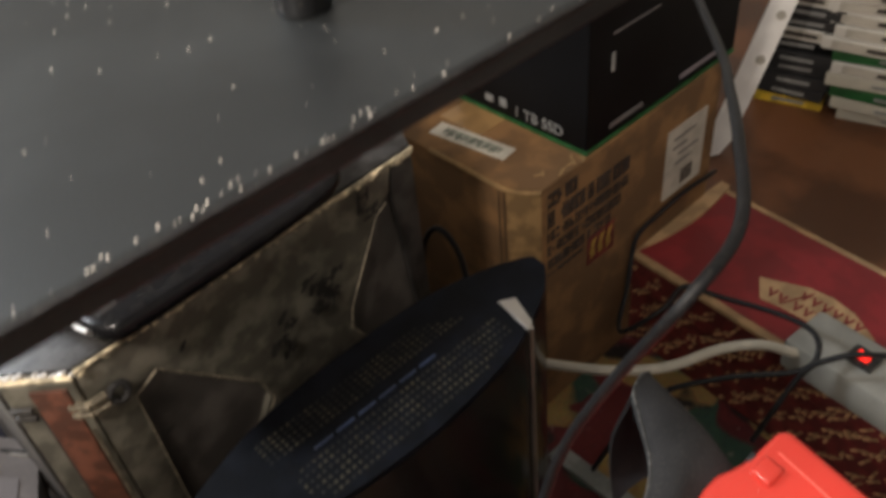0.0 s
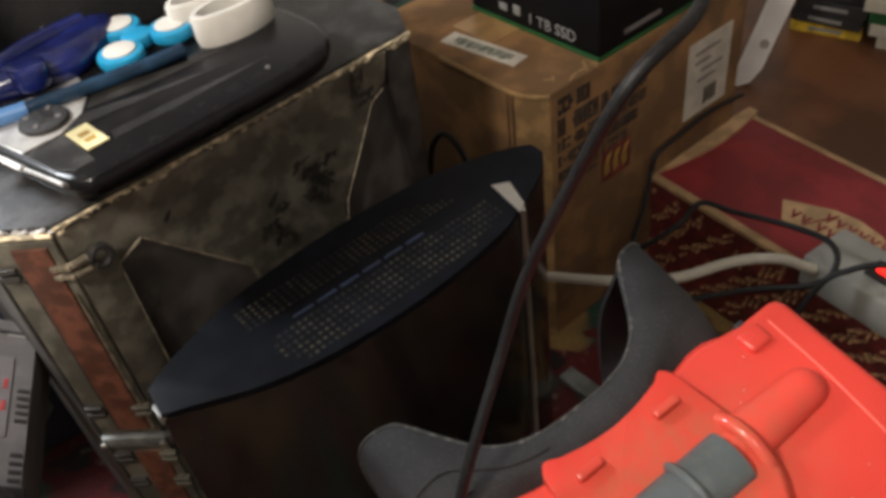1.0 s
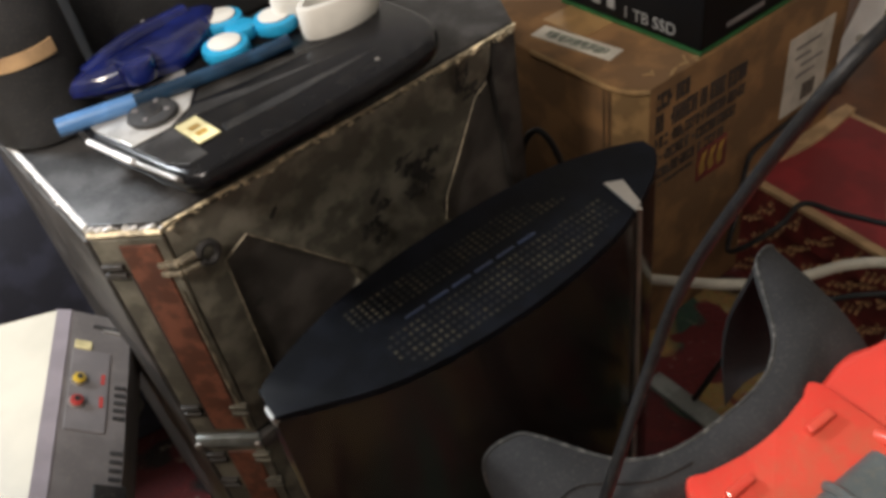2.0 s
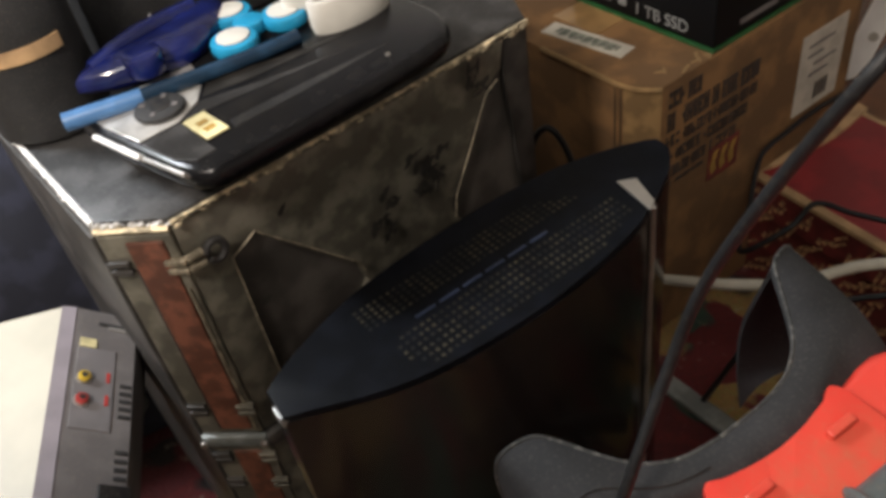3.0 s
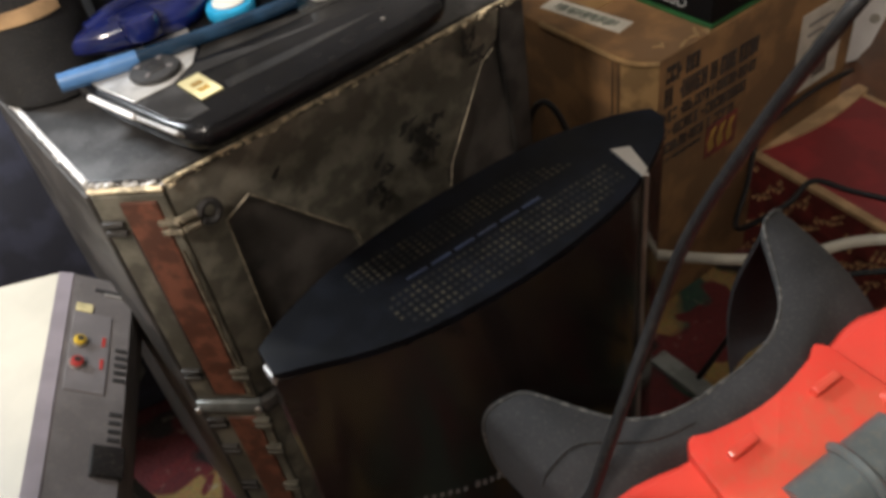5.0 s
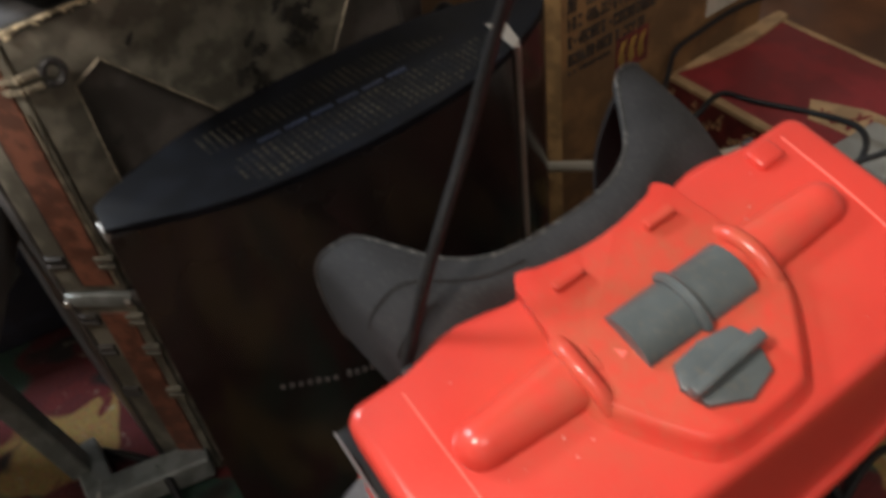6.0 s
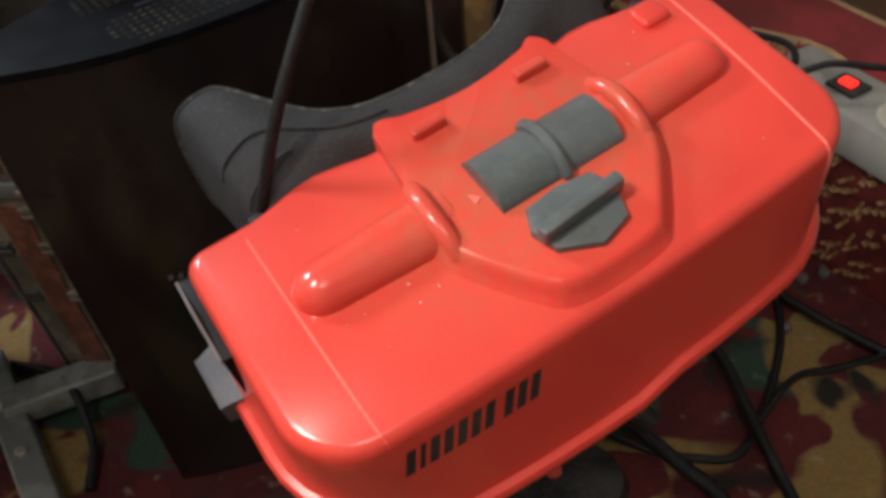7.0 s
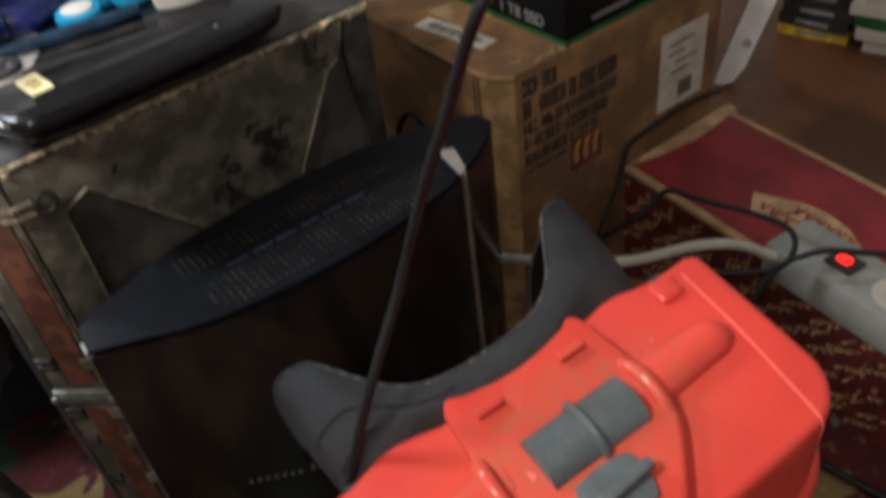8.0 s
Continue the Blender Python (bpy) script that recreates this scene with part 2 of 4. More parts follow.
# ---- mesh helpers ----
def part(name, bm, material, parent=None, label="", at=None, smooth=False):
    """Links a bmesh as one mesh object under a thing."""
    me = bpy.data.meshes.new(name)
    bmesh.ops.recalc_face_normals(bm, faces=bm.faces)
    bm.to_mesh(me)
    bm.free()
    me.materials.append(material)
    if smooth:
        for p in me.polygons:
            p.use_smooth = True
        me.set_sharp_from_angle(angle=radians(38))
    ob = new(name, me)
    if parent:
        ob.parent = parent
    if at is not None:
        ob.matrix_basis = at
    if label:
        tagged(ob, label)
    return ob


def thing(name, at, label, category, group="", kind=""):
    ob = new(name)
    ob.empty_display_size = 0.05
    ob.matrix_world = at
    return tagged(ob, label, category, group, kind)


def box(x0, x1, y0, y1, z0, z1, bevel=0.0, seg=2):
    bm = bmesh.new()
    bmesh.ops.create_cube(bm, size=1)
    bmesh.ops.scale(bm, vec=(x1 - x0, y1 - y0, z1 - z0), verts=bm.verts)
    bmesh.ops.translate(bm, vec=((x0 + x1) / 2, (y0 + y1) / 2, (z0 + z1) / 2), verts=bm.verts)
    if bevel:
        bmesh.ops.bevel(bm, geom=bm.edges[:], offset=bevel, segments=seg, affect="EDGES", profile=0.5)
    return bm


def prism(outline, z0, z1, bevel=0.0, seg=2):
    """An outline of (x, y) raised from z0 to z1, its rims rounded."""
    bm = bmesh.new()
    low = [bm.verts.new((x, y, z0)) for x, y in outline]
    high = [bm.verts.new((x, y, z1)) for x, y in outline]
    n = len(outline)
    bm.faces.new(low[::-1])
    bm.faces.new(high)
    for i in range(n):
        bm.faces.new((low[i], low[(i + 1) % n], high[(i + 1) % n], high[i]))
    if bevel:
        rims = [e for e in bm.edges if abs(e.verts[0].co.z - e.verts[1].co.z) < 1e-7]
        bmesh.ops.bevel(bm, geom=rims, offset=bevel, segments=seg, affect="EDGES", profile=0.5)
    return bm


def loft(rings, closed=True, caps=True):
    """Skin over rings of as many points each."""
    bm = bmesh.new()
    rows = [[bm.verts.new(p) for p in r] for r in rings]
    n = len(rows[0])
    for a, b in zip(rows, rows[1:]):
        for i in range(n if closed else n - 1):
            j = (i + 1) % n
            bm.faces.new((a[i], a[j], b[j], b[i]))
    if caps:
        bm.faces.new(rows[0][::-1])
        bm.faces.new(rows[-1])
    return bm


def smooth_path(points, steps=8):
    """Catmull-Rom through the points."""
    p = [Vector(q) for q in points]
    p = [2 * p[0] - p[1]] + p + [2 * p[-1] - p[-2]]
    out = []
    for i in range(1, len(p) - 2):
        for k in range(steps):
            t = k / steps
            out.append(0.5 * (2 * p[i] + (p[i + 1] - p[i - 1]) * t + (2 * p[i - 1] - 5 * p[i] + 4 * p[i + 1] - p[i + 2]) * t * t
                              + (3 * p[i] - p[i - 1] - 3 * p[i + 1] + p[i + 2]) * t ** 3))
    return out + [p[-2]]


def tube(points, r, sides=10, steps=8):
    """A round cable along the points."""
    path = smooth_path(points, steps)
    rings, up = [], Vector((0.13, 0.21, 0.97))
    for i, c in enumerate(path):
        d = (path[min(i + 1, len(path) - 1)] - path[max(i - 1, 0)]).normalized()
        s = d.cross(up).normalized()
        up = s.cross(d).normalized()
        rings.append([c + r * (math.cos(k * math.tau / sides) * s + math.sin(k * math.tau / sides) * up) for k in range(sides)])
    return loft(rings)


def disc(r, z0, z1, bevel=0.0, sides=24, x=0.0, y=0.0):
    return prism([(x + r * math.cos(k * math.tau / sides), y + r * math.sin(k * math.tau / sides)) for k in range(sides)], z0, z1, bevel)


def rounded(hw, front, back, rf, rb, bow=0.0, n=8):
    """Outline of a box in plan with rounded corners and a bowed front."""
    pts = []
    for cx, cy, r, a0 in ((hw - rf, front + rf, rf, 270), (hw - rb, back - rb, rb, 0), (-hw + rb, back - rb, rb, 90), (-hw + rf, front + rf, rf, 180)):
        for k in range(n + 1):
            a = radians(a0 + 90 * k / n)
            pts.append((cx + r * math.cos(a), cy + r * math.sin(a)))
        if a0 == 0:
            pts += [((hw - rb) * (1 - 2 * k / 22), back) for k in range(1, 22)]
    for k in range(1, 8):
        pts.append((-(hw - rf) + 2 * (hw - rf) * k / 8, front))
    return [(x, y - bow * max(0, 1 - (x / hw) ** 2) if y < 0.5 * (front + back) else y) for x, y in pts]


def crumbs(x0, x1, y0, y1, z, n, size, seed):
    """Scattered dust crumbs in one mesh."""
    rng = random.Random(seed)
    bm = bmesh.new()
    for _ in range(n):
        g = bmesh.ops.create_icosphere(bm, subdivisions=1, radius=1)
        k = size * rng.uniform(0.4, 1.3)
        at = Vector((rng.uniform(x0, x1), rng.uniform(y0, y1), z))
        for v in g["verts"]:
            v.co = at + Vector((v.co.x * k * 1.3, v.co.y * k, v.co.z * k * 0.5))
    return bm


def turned(x, y, z, yaw):
    return pose(x, y, z, 0, 0, yaw)


def text_part(words, size, material, parent, at, label=""):
    """Printed letters as a thin flat mesh."""
    cu = bpy.data.curves.new("print", "FONT")
    cu.body, cu.size, cu.extrude = words, size, 0.0002
    tmp = bpy.data.objects.new("print", cu)
    me = bpy.data.meshes.new_from_object(tmp)
    bpy.data.objects.remove(tmp)
    me.materials.clear()
    me.materials.append(material)
    ob = new("lettering", me)
    ob.parent = parent
    ob.matrix_basis = at
    if label:
        tagged(ob, label)
    return ob


# ---- room ----
def room():
    def wall(name, x0, x1, y0, y1, z0, z1, m, label):
        o = part(name, box(x0, x1, y0, y1, z0, z1), m)
        tagged(o, label, "wall" if "wall" in name else name, kind="structure")
    bm = bmesh.new()
    bmesh.ops.create_grid(bm, x_segments=60, y_segments=60, size=2.0)
    for v in bm.verts:
        v.co.z = 0.003 * noise.noise(v.co * 6)
    o = part("floor", bm, RUG, smooth=True)
    tagged(o, "patterned red green and ochre woven rug on the floor", "rug", kind="structure")
    # walls and ceiling stay out of view; pale so they bounce light back
    wall("wall_north", -2.1, 2.1, 2.0, 2.12, -0.05, 2.5, WALL, "plain pale wall out of view, bounces light")
    wall("wall_south", -2.1, 2.1, -2.12, -2.0, -0.05, 2.5, WALL, "plain pale wall out of view, bounces light")
    wall("wall_east", 2.0, 2.12, -2.0, 2.0, -0.05, 2.5, WALL, "plain pale wall out of view, bounces light")
    wall("wall_west", -2.12, -2.0, -2.0, 2.0, -0.05, 2.5, WALL, "plain pale wall out of view, bounces light")
    wall("ceiling", -2.1, 2.1, -2.1, 2.1, 2.5, 2.6, WALL, "plain pale ceiling out of view, bounces light")


room()


# ---- the headset console on its stand ----
HEADSET = Matrix(((0.785, -0.620, 0.005, 0.0795), (0.605, 0.765, -0.222, 0.154), (0.134, 0.178, 0.975, 0.3175), (0, 0, 0, 1)))
MM = 0.001


def headset():
    h = thing("headset_console", HEADSET, "bright red plastic tabletop headset console with grey rubber eye visor, dusty", "game console")
    # main shell: rings from the top face down to the lip
    prof = ((0.0, 105, -46, 40, 20, 5, 3), (-0.7, 107.4, -48, 41.6, 22, 6, 3.3), (-2.2, 109, -49.3, 42.6, 23, 6.5, 3.6), (-5, 110, -50, 43, 24, 7, 4), (-12, 111, -51.2, 42, 27, 12, 4.5),
            (-30, 113, -53.5, 42, 34, 12, 6.5), (-46, 116, -55.5, 42, 42, 12, 9), (-50, 117, -56, 42, 44, 12, 9.8), (-50.6, 119.4, -58.2, 42.6, 46, 12, 10.4),
            (-52.5, 120.8, -59.4, 43, 47, 12, 10.6), (-55, 120.8, -59.4, 43, 47, 12, 10.6), (-57, 119.4, -58, 42.6, 46, 12, 10.4), (-58.5, 116, -54, 42, 46, 12, 10))
    def dip(x, y, c):
        """The lip hangs lower along the middle of the front."""
        if y > -20 or c > -44:
            return c
        e = min(1, max(0, (9 - x) / 9)) * min(1, max(0, (x + 92) / 14))
        return c - 4.5 * e * e * (3 - 2 * e) * min(1, (-c - 44) / 6)
    def swell(x, y, c):
        """The shell bulges back between the middle and each end."""
        e = (abs(x) - 34) / 48
        if y < 25 or not 0 < e < 1 or c < -30:
            return 0
        return (3 + 4.5 * min(1, -c / 6)) * math.sin(math.pi * e) ** 1.3
    rings = [[((x - 2) * MM, (y + swell(x, y, c) - 0.3 * (c - dip(x, y, c))) * MM, dip(x, y, c) * MM) for x, y in rounded(w, f, b, rf, rb, bow)] for c, w, f, b, rf, rb, bow in prof]
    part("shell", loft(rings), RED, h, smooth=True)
    low = [[((x - 2) * MM, y * MM, c * MM) for x, y in rounded(w, f, b, rf, rb, bow)] for c, w, f, b, rf, rb, bow in
           ((-57, 117, -55, 41, 45, 12, 8), (-74, 112, -50, 40, 40, 12, 6), (-84, 100, -40, 36, 36, 12, 4))]
    part("underside", loft(low), BLACK_MATT, h, "black plastic lower half", smooth=True)
    # tapered ridges to both sides of the middle
    for s in (-1, 1):
        rr = []
        for k in range(23):
            f = (k / 22) ** 2
            a = s * (88 - 58 * f)
            hw = (9.3 + 3.2 * f) * math.sqrt(max(0.0004, 1 - max(0, 1 - f / 0.16) ** 2))
            ht = (10.0 - 1.5 * f) * math.sqrt(max(0.0004, 1 - max(0, 1 - f / 0.2) ** 2))
            rr.append([((a) * MM, (4.0 + hw * math.cos(q * math.pi / 10)) * MM, (-1.5 + (ht + 1.5) * math.sin(q * math.pi / 10) ** 0.8) * MM) for q in range(11)])
        part("ridge", loft(rr, caps=False), RED, h, smooth=True)
        # seam line between middle and end cap, its highlight painted pale red
        e = 4 if s > 0 else 0
        seam = [(s * 89.5 + e, 36, -0.1), (s * 89 + 0.8 * e, 0, 0.0), (s * 88, -43, 0.0), (s * 87.5, -48.5, -0.9), (s * 87.5, -50.8, -4), (s * 87, -52.5, -14), (s * 86.5, -53, -30), (s * 86, -53.5, -46)]
        part("seam", tube([(x * MM, y * MM, z * MM) for x, y, z in seam], 0.0005, 6, 4), RED_PALE, h)
        # cushion-shaped band beside the middle panel
        band = [(s * 37.5 + 1.5, 16, 5), (s * 38.5 + 1.5, 10, 8.8), (s * 39 + 1.5, 1, 9.6), (s * 38.5 + 1.5, -8, 7.0), (s * 38 + 1.5, -13, 2.5)]
        part("band", tube([(x * MM, y * MM, z * MM) for x, y, z in band], 0.0036, 10, 5), RED, h, smooth=True)
        # back corner tab
        part("notch", box(s * 83 * MM - 0.0028, s * 83 * MM + 0.0028, 0.0385, 0.0446, -0.012, -0.0012, 0.0008), BLACK_MATT, h, smooth=True)
    part("tab", box(0.075, 0.088, 0.028, 0.0395, -0.008, 0.0028, 0.0024, 3), RED, h, smooth=True)
    d = part("dust", crumbs(-0.09, 0.09, -0.042, 0.034, 0.0002, 26, 0.00026, 4), DUST, h, "specks of pale dust")
    tagged(d, kind="stuff")
    # raised middle panel with a hollowed back rim
    back = [(-35, 42), (-31, 47)] + [(-30 + 6 * k, 46 - 5.5 * math.sin(math.pi * k / 11)) for k in range(1, 11)] + [(35, 47), (39, 42)]
    out = back + [(40, 34), (43, 10), (42, -6), (38, -18), (23, -37), (16, -42), (0, -43), (-14, -42), (-22, -36), (-36, -13), (-37, 0), (-37, 12)]
    round_out = smooth_path([(x, y, 0) for x, y in out + out[:1]], 4)[:-1]
    steps = []
    for k, (c, g) in enumerate(((-1.0, 1.17), (0.2, 1.145), (1.6, 1.115), (3.4, 1.085), (5.2, 1.06), (6.4, 1.038), (7.2, 1.012), (7.5, 0.975))):
        ring = []
        for q in round_out:
            e = min(1.0, max(0.0, (24 - q.y) / 24)) if g > 1.0 else 1.0
            w = 1 + (g - 1) * e
            ring.append(((1.5 + (q.x - 1.5) * w) * MM, (q.y * (w if q.y < 0 else 1.0) - (0.4 if k == 7 and q.y > 30 else 0)) * MM, c * MM))
        steps.append(ring)
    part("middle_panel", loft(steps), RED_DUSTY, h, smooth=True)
    for a in (-18.5, 24.5):
        part("nub", box((a - 6.5) * MM, (a + 6.5) * MM, 0.0305, 0.0345, 0.006, 0.0115, 0.001), RED, h)
    # slider: arched grey cover with a rib
    arch = [[(a * MM, (1 + 12.5 * math.cos(q * math.pi / 12)) * MM, (6.0 + 8.5 * math.sin(q * math.pi / 12)) * MM) for q in range(13)] for a in (-18, -17, 0, 15, 30, 31)]
    slider = part("slider_cover", loft(arch), GREY_KNOB, h, "dusty dark grey arched slider cover", smooth=True)
    rib = [(7 * MM, (1 + 13 * math.cos(q * math.pi / 12)) * MM, (6.0 + 9.6 * math.sin(q * math.pi / 12)) * MM) for q in range(1, 12)]
    part("rib", tube(rib, 0.0022, 8, 3), GREY_KNOB, slider, smooth=True)
    # dial: six-sided plate with a grip bar
    hexa = [(-16, -23), (-13, -33), (0, -39.5), (12, -36), (16.5, -24), (13, -15.5), (0, -13.5), (-12, -15)]
    dial = part("dial", prism([(x * MM, y * MM) for x, y in hexa], 0.006, 0.0105, 0.0012), GREY_KNOB, h, "dark grey six-sided dial", smooth=True)
    part("grip_bar", box(-0.0165, 0.0165, -0.0025, 0.0025, 0.009, 0.0165, 0.0014), GREY_KNOB, dial, at=pose(0.0005, -0.0265, 0, 0, 0, 4), smooth=True)
    part("arrow_mark", prism([(-23e-3, 2e-3), (-20e-3, -1.5e-3), (-23e-3, -3e-3)][::-1], 0.0074, 0.0078), RED_PALE, h)
    # product name stays as slanted bars
    x = -87.0
    for i in range(10):
        w = 3.3 if i != 1 else 1.9
        if i == 7:
            x += 2.2
        zc, tall = -16.3 + 0.02 * (x + 87), 12.0
        bm = bmesh.new()
        vs = []
        for dx, z in ((0, -tall / 2), (w, -tall / 2), (w + 3.2, tall / 2), (3.2, tall / 2)):
            xx = x + dx
            f = (-12 - (zc + z)) / 18
            y = -51 - 2.5 * f - (4.5 + 2 * f) * (1 - ((xx + 2) / (110.5 + 2.5 * f)) ** 2) - 0.4
            vs.append(bm.verts.new((xx * MM, y * MM, (zc + z) * MM)))
        bm.faces.new(vs)
        part("print_bar", bm, INK, h)
        x += w + 1.6
    # side dial gear and grey adjuster
    part("side_plate", box(-0.1165, -0.106, 0.006, 0.0425, -0.056, -0.010, 0.0012), BOX_BLACK, h, smooth=True)
    part("plate_rim", tube([(-0.1166, 0.0425, -0.056), (-0.1166, 0.0425, -0.0105), (-0.1166, 0.007, -0.0105)], 0.0006, 6, 2), NES_GREY, h)
    knob = [[(x, y, z) for y, z in ((0.010, -0.064), (0.0385, -0.064), (0.0385, -0.046), (0.010, -0.046))] for x in (-0.115,)] + [[(x, y, z) for y, z in ((0.013, -0.062), (0.036, -0.062), (0.036, -0.049), (0.013, -0.049))] for x in (-0.126, -0.1275)]
    part("adjuster", loft(knob), PALE_GREY, h, "grey side adjuster")
    # eye visor: a soft shell flaring back to two lobes
    def outline():
        """Half outlines (a, c, rim reach), from the top middle round the right side to the bottom middle."""
        top = [(0, 2.5, 58), (14, 2.5, 58.5), (28, 2.5, 61), (38, 2.5, 66), (46, 2.5, 73), (54, 2.5, 84), (61, 2.5, 95), (67, 2, 103), (73, 0.5, 106), (80, -3, 108), (85, -8, 108)]
        side = [(87.5, -18, 107), (88.5, -32, 104), (88, -48, 98), (84, -64, 90), (74, -76, 82), (56, -83, 76), (34, -86, 73), (0, -87, 72)]
        half = smooth_path(top + side, 5)
        return [(q.x - 2, q.y, q.z) for q in half] + [(-q.x - 2, q.y, q.z) for q in half[-2:0:-1]]
    rim = outline()
    N, S, rows = len(rim), 10, []
    for k in range(S + 1):
        f = k / S
        bulge = 3.0 * math.sin(math.pi * f)
        rows.append([(x * (0.93 + 0.07 * f) * MM, (39 + (b - 39) * f) * MM, (-42 + (c + 42) * (0.96 + 0.04 * f) + (bulge - 9 * max(0, 1 - 2.2 * f) ** 1.5 * min(1, max(0, (abs(x) - 30) / 12))) * (1 if c > -20 else 0)) * MM) for x, c, b in rim])
    for k in range(S, -1, -1):
        rows.append([((x + 0.002) * 0.962 - 0.002, y - (0.0008 if k == S else 0.0), (z + 0.042) * 0.945 - 0.042) for x, y, z in rows[k]])
    for first, last, k0, k1 in ((8, 52, 6.0, 4.6), (30, 50, 3.4, 2.2)):
        ln = []
        for i in range(10):
            k = k0 + (k1 - k0) * (i / 9)
            q = N - round(first + (last - first) * i / 9)
            a, b = Vector(rows[int(k)][q]), Vector(rows[int(k) + 1][q])
            ln.append(a.lerp(b, k - int(k)) + Vector((0, 0, 0.0002)))
        part("visor_crease", tube(ln, 0.0008, 6, 3), BLACK_MATT, h)
    # inner cheek flaps turned in from both lobes
    outer = smooth_path([(84, 107, -8), (87, 104.5, -24), (87, 99, -44), (82, 90, -63), (72, 81, -76)], 4)
    inner = smooth_path([(78, 108, -7), (65, 105, -18), (58, 105, -45), (55, 100, -76), (47, 86, -98)], 4)
    for s in (-1, 1):
        bm = bmesh.new()
        cols = [[bm.verts.new(((s * (a.x + (b.x - a.x) * f) - 2) * MM, (a.y + (b.y - a.y) * f + 3 * math.sin(math.pi * f)) * MM, (a.z + (b.z - a.z) * f) * MM)) for f in (0, 0.25, 0.5, 0.75, 1)] for a, b in zip(outer, inner)]
        for p, q in zip(cols, cols[1:]):
            for k in range(4):
                bm.faces.new((p[k], p[k + 1], q[k + 1], q[k]))
        bmesh.ops.recalc_face_normals(bm, faces=bm.faces)
        bmesh.ops.solidify(bm, geom=bm.faces[:], thickness=0.0018)
        part("cheek_flap", bm, RUBBER, h, smooth=True)
    part("visor_rim", tube(rows[S][-66:] + rows[S][:66], 0.0008, 6, 1), RUBBER_EDGE, h, smooth=True)
    part("eye_visor", loft(rows, caps=False), RUBBER, h, "soft dark grey rubber eye visor", smooth=True)
    # stand: column and two splayed feet
    part("stand_column", tube([(0, 0.0, -0.075), (0.0, 0.01, -0.16), (0.0, 0.03, -0.25)], 0.016, 14, 6), BLACK_PL, h, smooth=True)
    part("stand_hub", disc(0.034, -0.10, -0.078, 0.004), BLACK_PL, h, smooth=True)
    for s in (-1, 1):
        part("stand_foot", tube([(0, 0.03, -0.245), (s * 0.05, -0.0, -0.25 - s * 0.002), (s * 0.07, -0.028, -0.272 - s * 0.010)], 0.009, 10, 6), BLACK_PL, h, smooth=True)
        part("stand_foot", tube([(0, 0.03, -0.245), (s * 0.05, 0.07, -0.27 - s * 0.002), (s * 0.09, 0.10, -0.30 - s * 0.018)], 0.009, 10, 6), BLACK_PL, h, smooth=True)
    return h


headset()

# ---- armoured computer tower ----
PC_YAW = 46.8


